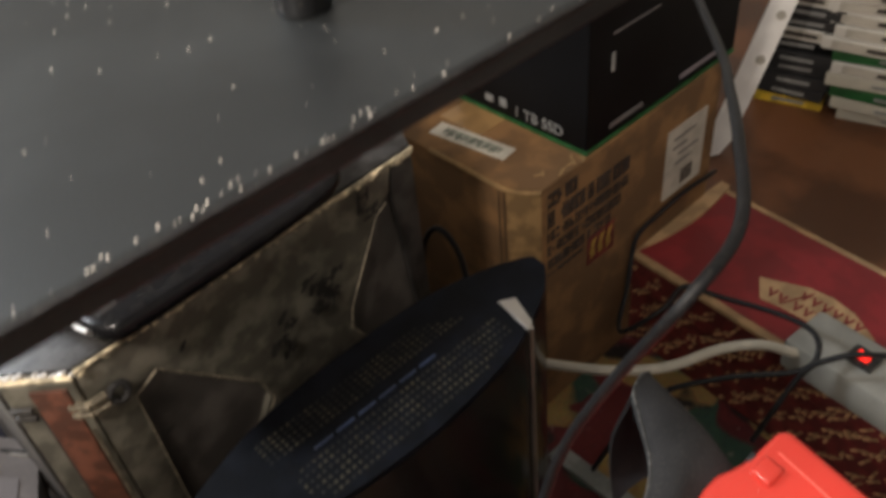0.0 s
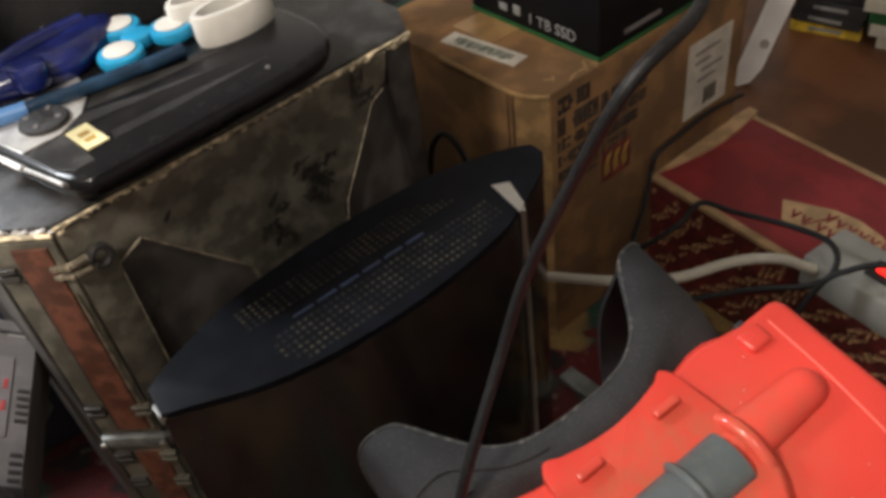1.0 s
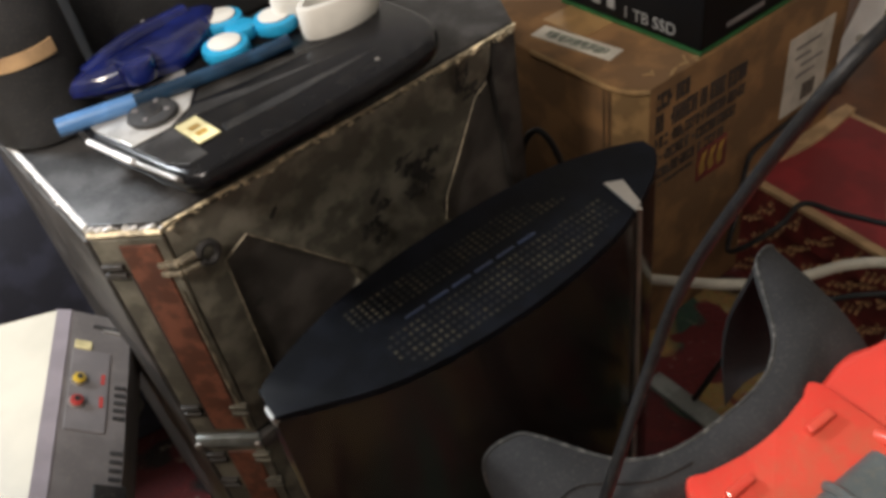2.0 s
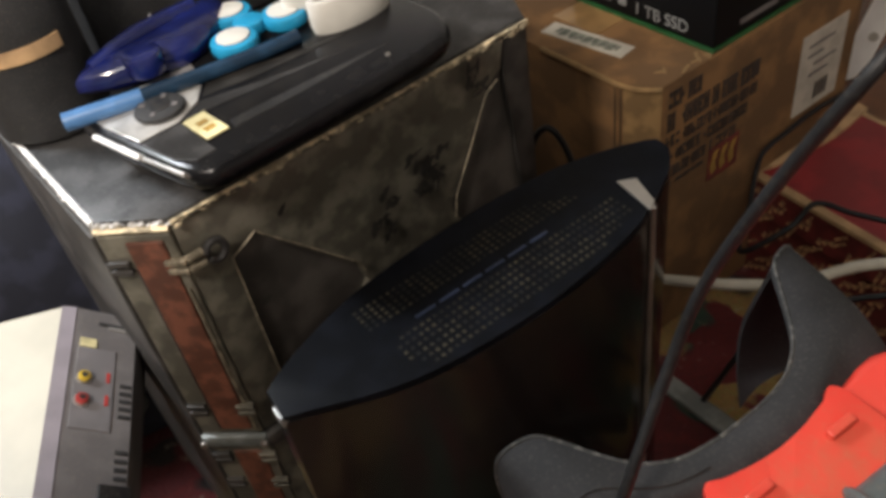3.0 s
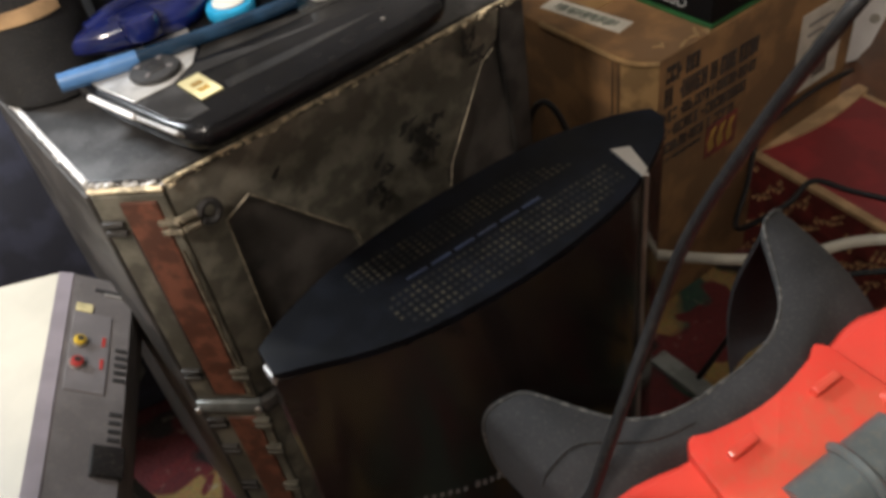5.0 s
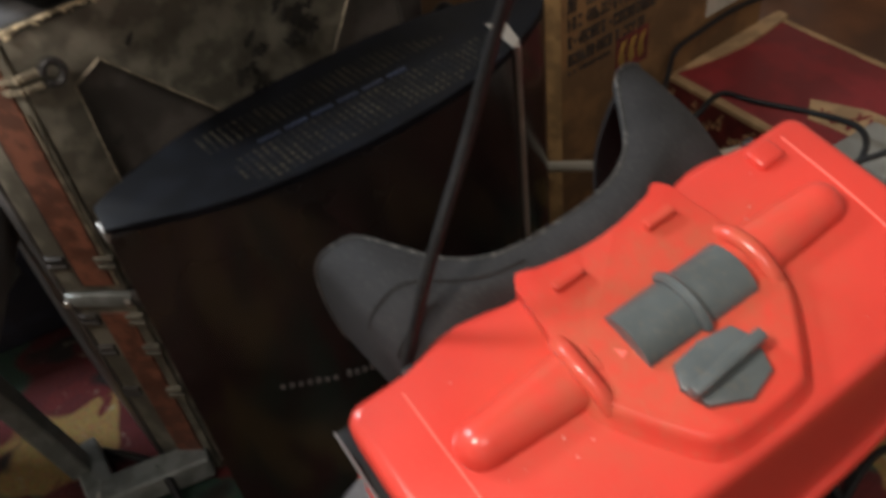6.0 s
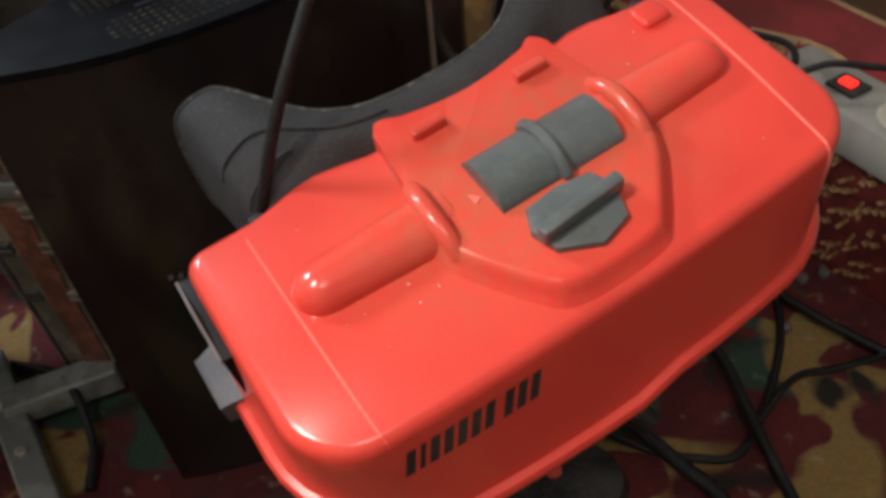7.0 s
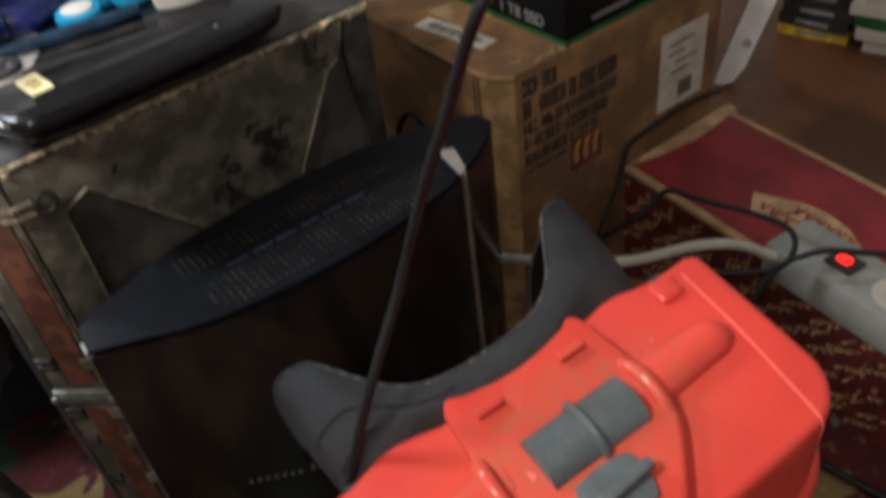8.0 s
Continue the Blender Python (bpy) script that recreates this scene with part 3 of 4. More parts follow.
def tower():
    """Local x along the plated side, y away from it, z up; the near corner of the side's top edge is the origin in plan."""
    p = thing("computer_tower", turned(-0.218, 0.281, 0.0, PC_YAW), "battered gunmetal computer tower with plated sides and rust-coloured corner strip", "computer")
    L, D, H = 0.246, 0.19, 0.378
    c = 0.028
    foot = [(0, 0), (L, 0), (L + c * 0.6, c), (L + c * 0.6, D), (-c, D + 0.0), (-c, c)]
    part("core", prism([(x * 0.985 + 0.002, y * 0.985 + 0.004) for x, y in foot], 0.004, H - 0.006), WINDOW_PANEL, p, "dark inner panel behind the cut-outs")
    part("lid", prism(foot, H - 0.007, H, 0.002), PLATE_TOP, p, "scuffed black top plate", smooth=True)

    def side(pts, y0=0.0, y1=0.005, m=PLATE, name="plate", label=""):
        bm = prism(pts[::-1], -y1, -y0, 0.0009)
        part(name, bm, m, p, label, at=pose(0, 0, 0, 90, 0, 0), smooth=True)
    # plated side: top bar with descending arms round two dark windows
    top = [(0.0, 0.372), (0.0, 0.204), (0.020, 0.204), (0.024, 0.225), (0.022, 0.338), (0.038, 0.346), (0.093, 0.283), (0.098, 0.262), (0.080, 0.235), (0.19, 0.235),
           (0.170, 0.266), (0.168, 0.280), (0.206, 0.345), (0.214, 0.3505), (0.222, 0.3525), (0.226, 0.372)]
    side(top, -0.001, 0.004, PLATE, "side_plate", "worn gunmetal plate cut out round two windows")
    # right arm of the same plate, its dimness put into a darker grey
    side([(0.2265, 0.372), (0.2245, 0.351), (0.236, 0.204), (L, 0.204), (L, 0.372)], -0.001, 0.0035, PLATE_MID, "shaded_plate_arm", "right arm of the plate, shade painted as darker grey")
    side([(0.0, 0.19), (0.0, 0.01), (0.03, 0.01), (0.03, 0.19)], -0.001, 0.004, PLATE, "lower_plate")
    side([(0.22, 0.19), (0.22, 0.01), (L, 0.01), (L, 0.19)], -0.001, 0.004, PLATE, "lower_plate")
    part("band", box(-0.002, L + 0.002, -0.006, 0.002, 0.190, 0.202, 0.002), PLATE_DARK, p, smooth=True)
    # worn bright rims round the windows, dark stains on the plate
    for k, pts in enumerate((((0.022, 0.225), (0.022, 0.338), (0.038, 0.346), (0.093, 0.283), (0.098, 0.262), (0.082, 0.238)), ((0.186, 0.240), (0.169, 0.270), (0.172, 0.286), (0.206, 0.345), (0.216, 0.350)))):
        for a, b in zip(pts, pts[1:]):
            part("window_rim", tube([(a[0], -0.0040, a[1]), ((a[0] + b[0]) / 2, -0.0041, (a[1] + b[1]) / 2), (b[0], -0.0040, b[1])], 0.0006, 6, 1), RIM, p)
    srng = random.Random(8)
    for cx0, cz0, n in ((0.146, 0.328, 7), (0.152, 0.318, 9), (0.158, 0.309, 9), (0.165, 0.325, 5), (0.148, 0.303, 8), (0.124, 0.314, 6), (0.113, 0.298, 9), (0.120, 0.291, 5), (0.196, 0.362, 7), (0.203, 0.352, 6), (0.06, 0.352, 2), (0.035, 0.30, 1)):
        for k in range(n):
            a, b, w, h = cx0 + srng.uniform(-0.006, 0.006), cz0 + srng.uniform(-0.006, 0.006), srng.uniform(0.002, 0.0055), srng.uniform(0.0012, 0.0042)
            m, lean = 9, srng.choice((0.9, 0.7, -0.9, 0.2, 1.3))
            pts = []
            for q in range(m):
                u, v = 1.15 * w * srng.uniform(0.5, 1.2) * math.cos(q * math.tau / m), 0.6 * h * srng.uniform(0.4, 1.3) * math.sin(q * math.tau / m)
                pts.append((a + u * math.cos(lean) - v * math.sin(lean), b + u * math.sin(lean) + v * math.cos(lean)))
            part("stain", prism(pts[::-1], 0.0040, 0.0042 + 0.00005 * k), STAIN, p, at=pose(0, 0, 0, 90, 0, 0))
    # chipped bright top edges; on the left, glare is painted in as white
    rng = random.Random(3)

    def chips(name, a, b, n, r, m=None):
        bm = bmesh.new()
        a, b = Vector(a), Vector(b)
        for i in range(n):
            q = a.lerp(b, rng.random())
            g = bmesh.ops.create_icosphere(bm, subdivisions=1, radius=1)
            s = r * (0.3 + 1.3 * rng.random() ** 3)
            q = q - Vector((0, 0, rng.random() ** 3 * r * 1.6))
            for v in g["verts"]:
                v.co = q + Vector((v.co.x * s * rng.uniform(0.9, 2.4), v.co.y * s * 0.7, v.co.z * s * rng.uniform(0.6, 1.3)))
        part(name, bm, m or WORN_EDGE, p)
    chips("chipped_edge", (0, -0.0032, H - 0.0028), (L, -0.0032, H - 0.0028), 120, 0.0015)
    chips("chipped_edge", (-0.0005, -0.001, H - 0.002), (-c, c - 0.001, H - 0.002), 40, 0.0012, WORN_GLARE)
    chips("chipped_edge", (-c - 0.0005, c, H - 0.002), (-c - 0.0005, D, H - 0.002), 80, 0.0012, WORN_GLARE)
    part("edge_line", tube([(0, -0.002, H - 0.002), (L / 2, -0.0023, H - 0.0022), (L, -0.002, H - 0.002)], 0.0010, 6, 8), WORN_EDGE, p)
    # corner with the rust strip
    cx = math.hypot(c, c)
    corner = pose(-c, c, 0, 0, 0, -45)
    k = part("corner_plate", box(0.0, cx, -0.003, 0.002, 0.204, H - 0.008, 0.0008), PLATE, p, at=corner)
    part("rust_strip", box(0.0145, 0.0345, -0.0045, -0.002, 0.21, H - 0.012, 0.0006), RUST, k)
    part("strip_rim", tube([(0.0368, -0.0042, 0.21), (0.0370, -0.0044, 0.28), (0.0368, -0.0042, H - 0.045)], 0.0007, 6, 3), RIM, k)
    part("strip_rim", tube([(0.0135, -0.0035, 0.21), (0.0136, -0.0036, 0.28), (0.0135, -0.0035, H - 0.03)], 0.0006, 6, 3), PLATE_DARK, k)
    k2 = part("corner_plate", box(0.0, cx, -0.003, 0.002, 0.006, 0.192, 0.0008), PLATE, p, at=corner)
    part("rust_strip", box(0.0145, 0.0335, -0.0045, -0.002, 0.012, 0.185, 0.0006), RUST, k2)
    part("corner_band", box(-0.002, cx + 0.002, -0.006, 0.0, 0.192, 0.203, 0.002), STEEL, k, smooth=True)
    for z in (0.345, 0.225, 0.175, 0.145, 0.10):
        for dz in (0, 0.006):
            part("clamp", box(0.031, cx + 0.003, -0.0065, -0.002, z + dz, z + dz + 0.0034, 0.0008), RIM if z > 0.3 else PLATE, k)
            part("clamp", box(0.0, 0.012, -0.006, -0.002, z + dz, z + dz + 0.0035, 0.0008), PLATE_DARK, k)
    part("corner_edge", tube([(0, -0.002, H - 0.005), (cx, -0.002, H - 0.005)], 0.0018, 6, 4), WORN_EDGE, k)
    part("corner_edge", tube([(-0.001, 0.0, 0.01), (-0.001, 0.0, H - 0.004)], 0.001, 6, 4), CHROME, k)
    part("back_edge", tube([(-c, c, H - 0.002), (-c, D, H - 0.002)], 0.0021, 8, 4), WORN_GLARE, p, smooth=True)
    for x in (0.0, cx):
        part("stud", disc(0.0026, 0, 0.003, 0.001, 10), CHROME, k, at=pose(x, -0.006, 0.1975, 90, 0, 0))
    for z in (0.3455, 0.3520):
        part("prong", box(-0.001, 0.0085, -0.0075, -0.003, z, z + 0.003, 0.0008), RIM, p)
    loop = [(0.0145 + 0.0052 * math.cos(radians(a)), -0.0065, 0.3505 + 0.0062 * math.sin(radians(a))) for a in range(-150, 171, 40)]
    part("knuckle", tube(loop, 0.0022, 8, 3), PLATE_TOP, p, smooth=True)
    part("side_wall", box(-c - 0.004, -c - 0.0005, c, D - 0.004, 0.01, H - 0.008, 0.001), PLATE_DARK, p)


tower()


# ---- lens-shaped console standing on end ----
def lens_console():
    a0, a1 = Vector((-0.163, 0.213)), Vector((0.030, 0.398))
    d = a1 - a0
    yaw = math.degrees(math.atan2(d.y, d.x))
    H = 0.321
    t = thing("upright_console", turned(a0.x, a0.y, 0, yaw), "glossy black upright game console with a dusty lens-shaped vented end", "game console")
    n = 24

    def plan(g=0.0):
        low = smooth_path([(0.0, -0.012, 0), (0.057, -0.037, 0), (0.124, -0.0455, 0), (0.188, -0.041, 0), (0.224, -0.0306, 0), (0.254, -0.016, 0), (0.270, -0.002, 0)], 5)
        high = smooth_path([(0.271, 0.009, 0), (0.245, 0.022, 0), (0.2016, 0.034, 0), (0.134, 0.0375, 0), (0.073, 0.033, 0), (0.03, 0.021, 0), (0.002, 0.008, 0)], 5)
        return [(q.x, q.y * (1 - g)) for q in low + high]
    part("body", prism(plan(), 0.0, H - 0.004, 0.002), GLOSS_BLACK, t, "glossy piano black curved side", smooth=True)
    part("vented_end", prism(plan(0.02), H - 0.004, H, 0.0015), NAVY_TOP, t, "dusty blue-black vented end cap", smooth=True)
    # vent holes in rows, on both sides of the slot
    bm = bmesh.new()
    for iy in range(11):
        y = -0.0345 + iy * 0.0046 if iy < 6 else 0.004 + (iy - 6) * 0.0036
        for ix in range(40):
            x = 0.060 + ix * 0.0041
            if (iy < 6 and 0.060 + abs(y + 0.02) * 0.6 < x < 0.212 - max(0, -0.026 - y) * 3) or (iy > 5 and x < 0.202 - (iy - 6) * 0.006):
                g = bmesh.ops.create_grid(bm, x_segments=1, y_segments=1, size=0.00105)
                bmesh.ops.translate(bm, verts=g["verts"], vec=(x, y, H + 0.0003))
    v = part("vent_mesh", bm, VENT, t, "fine grid of dusty vent holes")
    tagged(v, kind="stuff")
    for i in range(6):
        x = 0.081 + i * 0.0152
        part("slot", box(x, x + 0.0125, -0.0064, -0.0046, H - 0.001, H + 0.0006, 0.0004), BLUE_LINE, t)
    wedge = [(0.2193, -0.0331), (0.2264, -0.0300), (0.2344, -0.0091), (0.2249, -0.0032)]
    part("trim", prism(wedge, H - 0.001, H + 0.0008, 0.0003), CHROME, t, "dull chrome trim")
    part("trim_line", tube([(0.2225, -0.0322, H), (0.2225, -0.0328, H / 2), (0.2225, -0.0322, 0.01)], 0.0018, 6, 4), CHROME, t)
    rng = random.Random(3)
    for i in range(12):
        x = 0.043 + i * 0.0046 + (0.003 if i > 6 else 0)
        y = -0.0324 - 0.0118 * math.sin(min(1, (x - 0.043) / 0.055) * math.pi / 2)
        part("print_bar", box(-0.0011, 0.0011, -0.0006, 0.0012, -0.0017, 0.0017 + rng.uniform(-0.001, 0.001)), NES_GREY, t, at=pose(x, y, 0.19 - 0.29 * (x - 0.043), 0, 14, -14))
    part("chipped_corner", box(-0.001, 0.003, -0.012, -0.002, H - 0.008, H - 0.001, 0.001), SILVER, t)


lens_console()


# ---- cardboard carton, black printed box, shoe box ----
def carton():
    """Local x along the printed side, y away from it; the near corner is crushed flat."""
    t = thing("cardboard_carton", turned(0.022, 0.542, 0.0, 43.5), "worn brown cardboard carton with black print and paper labels", "cardboard box")
    L, W, H, F = 0.262, 0.19, 0.277, -0.0225
    out = [(0.006, F), (L, F), (L, W), (-0.013, W), (-0.009, 0.002)]
    part("carton_body", prism(out, 0.0, H, 0.003), CARTON, t, smooth=True)
    d = Vector((0.015, F - 0.002, 0))
    yaw = math.degrees(math.atan2(d.y, d.x))
    part("corner_strip", box(0.0, d.length, -0.0012, 0.001, 0.0, H - 0.004, 0.0008), CARTON_PALE, t, "pale crushed corner strip", at=pose(-0.009, 0.002, 0, 0, 0, yaw))
    part("frayed_edge", tube([(-0.011, 0.09, H - 0.0015), (-0.010, 0.045, H - 0.002), (-0.009, 0.004, H - 0.0025), (-0.002, -0.012, H - 0.003), (0.006, F, H - 0.0025)], 0.0022, 8, 5), CARTON_PALE, t, "rubbed pale top edge", smooth=True)
    for y in (0.004, 0.010):
        part("crease", tube([(-0.0098, y, 0.02), (-0.0100, y, 0.14), (-0.0096, y, H - 0.006)], 0.0007, 6, 2), INK_BROWN, t)
    rng = random.Random(15)
    for k in range(9):
        a = rng.uniform(0, 1)
        part("torn_fibre", box(-0.004, 0.004, -0.0012, 0.0012, 0, 0.0012, 0.0004), CARTON_PALE, t, at=pose(0.012 + 0.05 * a, F + 0.006 + rng.uniform(-0.004, 0.01), H - 0.0004, 0, 0, rng.uniform(-30, 60)))
    part("tape", box(0.03, L - 0.002, 0.07, 0.12, H - 0.001, H + 0.0006), CARTON_TAPE, t, "glossy brown packing tape")
    lab = part("address_label", box(-0.040, 0.040, -0.0095, 0.0095, 0, 0.0006), PAPER, t, at=pose(0.0205, 0.070, H, 0, 0, 98))
    for k in range(16):
        part("print_bar", box(-0.031 + k * 0.0038, -0.0285 + k * 0.0038 + 0.001 * (k % 2), -0.0045, 0.0035 + 0.0015 * (k % 3), 0.0006, 0.0010), GREYPRINT, lab)
    ship = part("shipping_label", box(0.180, 0.243, F - 0.0008, F, 0.160, 0.240), PAPER, t)
    for k, (a, b) in enumerate(((0.19, 0.225), (0.19, 0.212), (0.20, 0.232), (0.195, 0.222))):
        part("print_bar", box(a, b, F - 0.0013, F - 0.0009, 0.226 - k * 0.010, 0.2285 - k * 0.010), NES_GREY, ship)
    for k in range(4):
        part("print_bar", box(0.208 + k * 0.005, 0.211 + k * 0.005, F - 0.0013, F - 0.0009, 0.168, 0.185), INK, ship)
    # five rows of heavy print
    for r, (x1, h, gap) in enumerate(((0.048, 0.015, 0.019), (0.122, 0.017, 0.021), (0.122, 0.011, 0.0155), (0.112, 0.011, 0.0155), (0.10, 0.011, 0.0155), (0.06, 0.004, 0.012))):
        z = 0.268 - sum((0.019, 0.021, 0.0155, 0.0155, 0.0155)[:r])
        x = 0.013
        while x < x1:
            w = rng.uniform(0.0042, 0.0066) * (1 if r < 2 else 0.75)
            full = rng.random() < 0.5
            for a, b, c, e in ((0, 1, 0, 0.34), (0, 0.3, 0.2, 1), (0.7, 1, 0.2, 1), (0.38, 0.62, 0.2, 0.8)) if not full else ((0, 1, 0, 0.4), (0, 1, 0.6, 1), (0.35, 0.65, 0.2, 0.8)):
                if rng.random() < 0.85:
                    part("print_bar", box(x + c * w, min(x + e * w, x1), F - 0.0004, F + 0.0005, z - h * b, z - h * a), INK, t)
            x += w + (0.004 if rng.random() < 0.16 else 0.0011)
    part("print_bar", box(0.112, 0.122, F - 0.0005, F + 0.0005, 0.234, 0.249), INK, t)
    part("symbol_mark", box(0.067, 0.105, F - 0.0006, F + 0.0005, 0.154, 0.187), SHOE_DARK, t, "dark red printed symbol patch")
    for k in range(3):
        part("print_bar", prism([(0.0, 0.0), (0.006, 0.004), (0.004, 0.014), (0.008, 0.024), (0.002, 0.022), (-0.002, 0.010)], 0, 0.0006), OCHRE, t, at=pose(0.071 + k * 0.0115, F - 0.0006, 0.159, 90, 0, 0))


carton()


def ssd_box():
    t = thing("black_printed_box", turned(0.0822, 0.5715, 0.2772, 44.0), "black retail box with green bottom edge on a carton", "box")
    part("box_body", box(0, 0.22, 0, 0.15, 0.004, 0.155, 0.0012), BOX_BLACK, t)
    part("green_edge", box(-0.0006, 0.2206, -0.0006, 0.1506, 0.0, 0.0034, 0.0004), BOX_GREEN, t, "bright green bottom edge")
    text_part("1 TB SSD", 0.0142, LETTER, t, pose(-0.0009, 0.079, 0.0095, 90, 0, -90))
    part("logo_bar", box(-0.0008, 0.0, 0.088, 0.096, 0.0125, 0.021), LETTER, t)
    part("logo_bar", box(-0.0008, 0.0, 0.104, 0.113, 0.0125, 0.019), LETTER, t)
    part("picture_mark", box(0.029, 0.0325, -0.0008, 0.0, 0.066, 0.082), LETTER, t)
    part("picture_mark", box(0.03, 0.09, -0.0008, 0.0, 0.098, 0.0992), NES_GREY, t)
    part("print_bar", box(0.13, 0.19, -0.0008, 0.0, 0.012, 0.016), NES_MAUVE, t)
    part("print_bar", box(0.03, 0.075, -0.0008, 0.0, 0.012, 0.016), NES_GREY, t)


ssd_box()


def shoe_box():
    t = thing("shoe_box", turned(0.1345, 0.6265, 0.0, -51.2), "red and tan printed shoe box, closed, with a patterned side", "shoe box")
    L, W, H = 0.35, 0.147, 0.118
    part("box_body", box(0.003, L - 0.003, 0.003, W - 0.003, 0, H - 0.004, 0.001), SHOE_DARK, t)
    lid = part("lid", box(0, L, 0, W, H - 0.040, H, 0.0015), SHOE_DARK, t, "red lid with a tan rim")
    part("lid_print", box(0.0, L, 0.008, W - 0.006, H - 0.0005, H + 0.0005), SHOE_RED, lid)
    for y0, y1 in ((-0.0008, 0.008), (W - 0.006, W + 0.0008)):
        part("lid_rim", box(0, L, y0, y1, H - 0.004, H + 0.0008, 0.0006), SHOE_TAN, lid, "tan rim of the lid")
    # end flap bowing up along the short side
    rows = []
    for k in range(9):
        f = k / 8
        bow = 0.010 * math.sin(math.pi * f)
        y = 0.004 + (W + 0.002) * f
        rows.append([(-0.005, y, H - 0.006), (-0.005, y, H + 0.003), (0.006 + bow, y, H + 0.003), (0.006 + bow, y, H - 0.001)])
    part("end_flap", loft(rows), SHOE_TAN, lid, "bowed tan end flap", smooth=True)
    part("end_rim", box(-0.002, 0.0045, -0.0012, 0.004, 0.0, H - 0.002, 0.0006), SHOE_TAN, t)
    rng = random.Random(9)
    # tan print all over the long side, word-like runs of strokes set aslant in rows
    strokes = []
    for w, h in ((0.0014, 0.0072), (0.0014, 0.0055), (0.0022, 0.0034)):
        me = bpy.data.meshes.new("print_stroke")
        bm = box(-w, w, 0, 0.0006, -h, h)
        bm.to_mesh(me)
        bm.free()
        me.materials.append(STROKE)
        strokes.append(me)
    for r in range(7):
        for k in range(10):
            x, z = 0.010 + k * 0.030 + rng.uniform(-0.002, 0.002) + 0.012 * (r % 2), 0.006 + r * 0.0165
            for i in range(4):
                xx, zz = x + i * 0.0062, z + i * 0.0030
                if zz > H - 0.011 or rng.random() < 0.12:
                    continue
                tilt = rng.choice((16, 0, -14, 22))
                o = new("print_stroke", strokes[rng.randrange(3)])
                o.parent = t
                o.matrix_basis = pose(xx, -0.0007 if zz > H - 0.046 else 0.0023, zz, 0, 26 + tilt, 0)
    # banner mark on the lid, red strokes on tan
    out = [(0.1095, 0.060), (0.118, 0.0645), (0.150, 0.080), (0.172, 0.083), (0.195, 0.079), (0.222, 0.064), (0.232, 0.048), (0.20, 0.044), (0.166, 0.042), (0.145, 0.040), (0.1265, 0.0365)]
    mark = part("lid_mark", prism(out[::-1], H + 0.0005, H + 0.0010), SHOE_TAN, lid, "tan printed banner")
    for r, (x0, x1, y0) in enumerate(((0.152, 0.215, 0.067), (0.128, 0.145, 0.051), (0.154, 0.222, 0.051))):
        x = x0
        while x < x1:
            for dx, turn in ((0, 20), (0.0032, -20)):
                part("print_bar", box(-0.0011, 0.0011, -0.0058, 0.0058, H + 0.0008, H + 0.0013), SHOE_RED, mark, at=pose(x + dx, y0, 0, 0, 0, turn + 8 - 180 * (x - 0.15)))
            x += 0.0105
    part("banner_split", box(-0.0008, 0.0008, -0.018, 0.018, H + 0.0008, H + 0.0013), SHOE_RED, mark, at=pose(0.150, 0.060, 0, 0, 0, -24))


shoe_box()


def power_strip():
    t = thing("power_strip", turned(0.252, 0.490, 0.1195, -52.0), "white power strip with a lit red rocker switch", "power strip")
    part("case", box(0.004, 0.26, -0.026, 0.026, 0, 0.033, 0.005), STRIP_WHITE, t, smooth=True)
    sw = part("switch_frame", box(0.047, 0.070, -0.010, 0.010, 0.033, 0.0362, 0.001), BLACK_PL, t)
    part("rocker", box(0.0525, 0.0635, -0.0042, 0.0042, 0.0352, 0.0385, 0.0012), SWITCH_RED, sw, "glowing red rocker")
    for k in range(4):
        s = part("socket", disc(0.019, 0.0335, 0.0348, 0.0005, x=0.105 + k * 0.042), WHITE_CABLE, t)
        part("socket_hole", box(0.098 + k * 0.042, 0.101 + k * 0.042, -0.006, 0.002, 0.0345, 0.0352), BLACK_MATT, s)
        part("socket_hole", box(0.109 + k * 0.042, 0.112 + k * 0.042, -0.006, 0.002, 0.0345, 0.0352), BLACK_MATT, s)


power_strip()


def cable(name, pts, r, m, label, category="cable"):
    return tagged(part(name, tube(pts, r), m, smooth=True), label, category)


# ---- shelf board with game cases ----
def low_shelf():
    t = thing("low_shelf", turned(0.245, 0.729, 0.0, -49.0), "low brown wooden shelf board with game cases on it", "shelf")
    part("board", box(-0.6, 1.0, 0.003, 0.75, 0.07, 0.098, 0.002), WOOD, t)
    part("plinth", box(-0.58, 0.98, 0.012, 0.73, 0.0, 0.07), WOOD, t)


low_shelf()


def game_case(m, at, label, tilt=0):
    t = thing("game_case", at, label, "game case", "stacked game cases")
    part("case", box(0, 0.19, 0, 0.135, 0, 0.0145, 0.0012), m, t)
    part("spine_paper", box(0.012, 0.178, -0.0005, 0.001, 0.002, 0.0125), PAPER if m is WHITE_PL else m, t)
    part("print_bar", box(0.05, 0.14, -0.0010, -0.0006, 0.005, 0.0095), INK if m is WHITE_PL else LETTER, t)


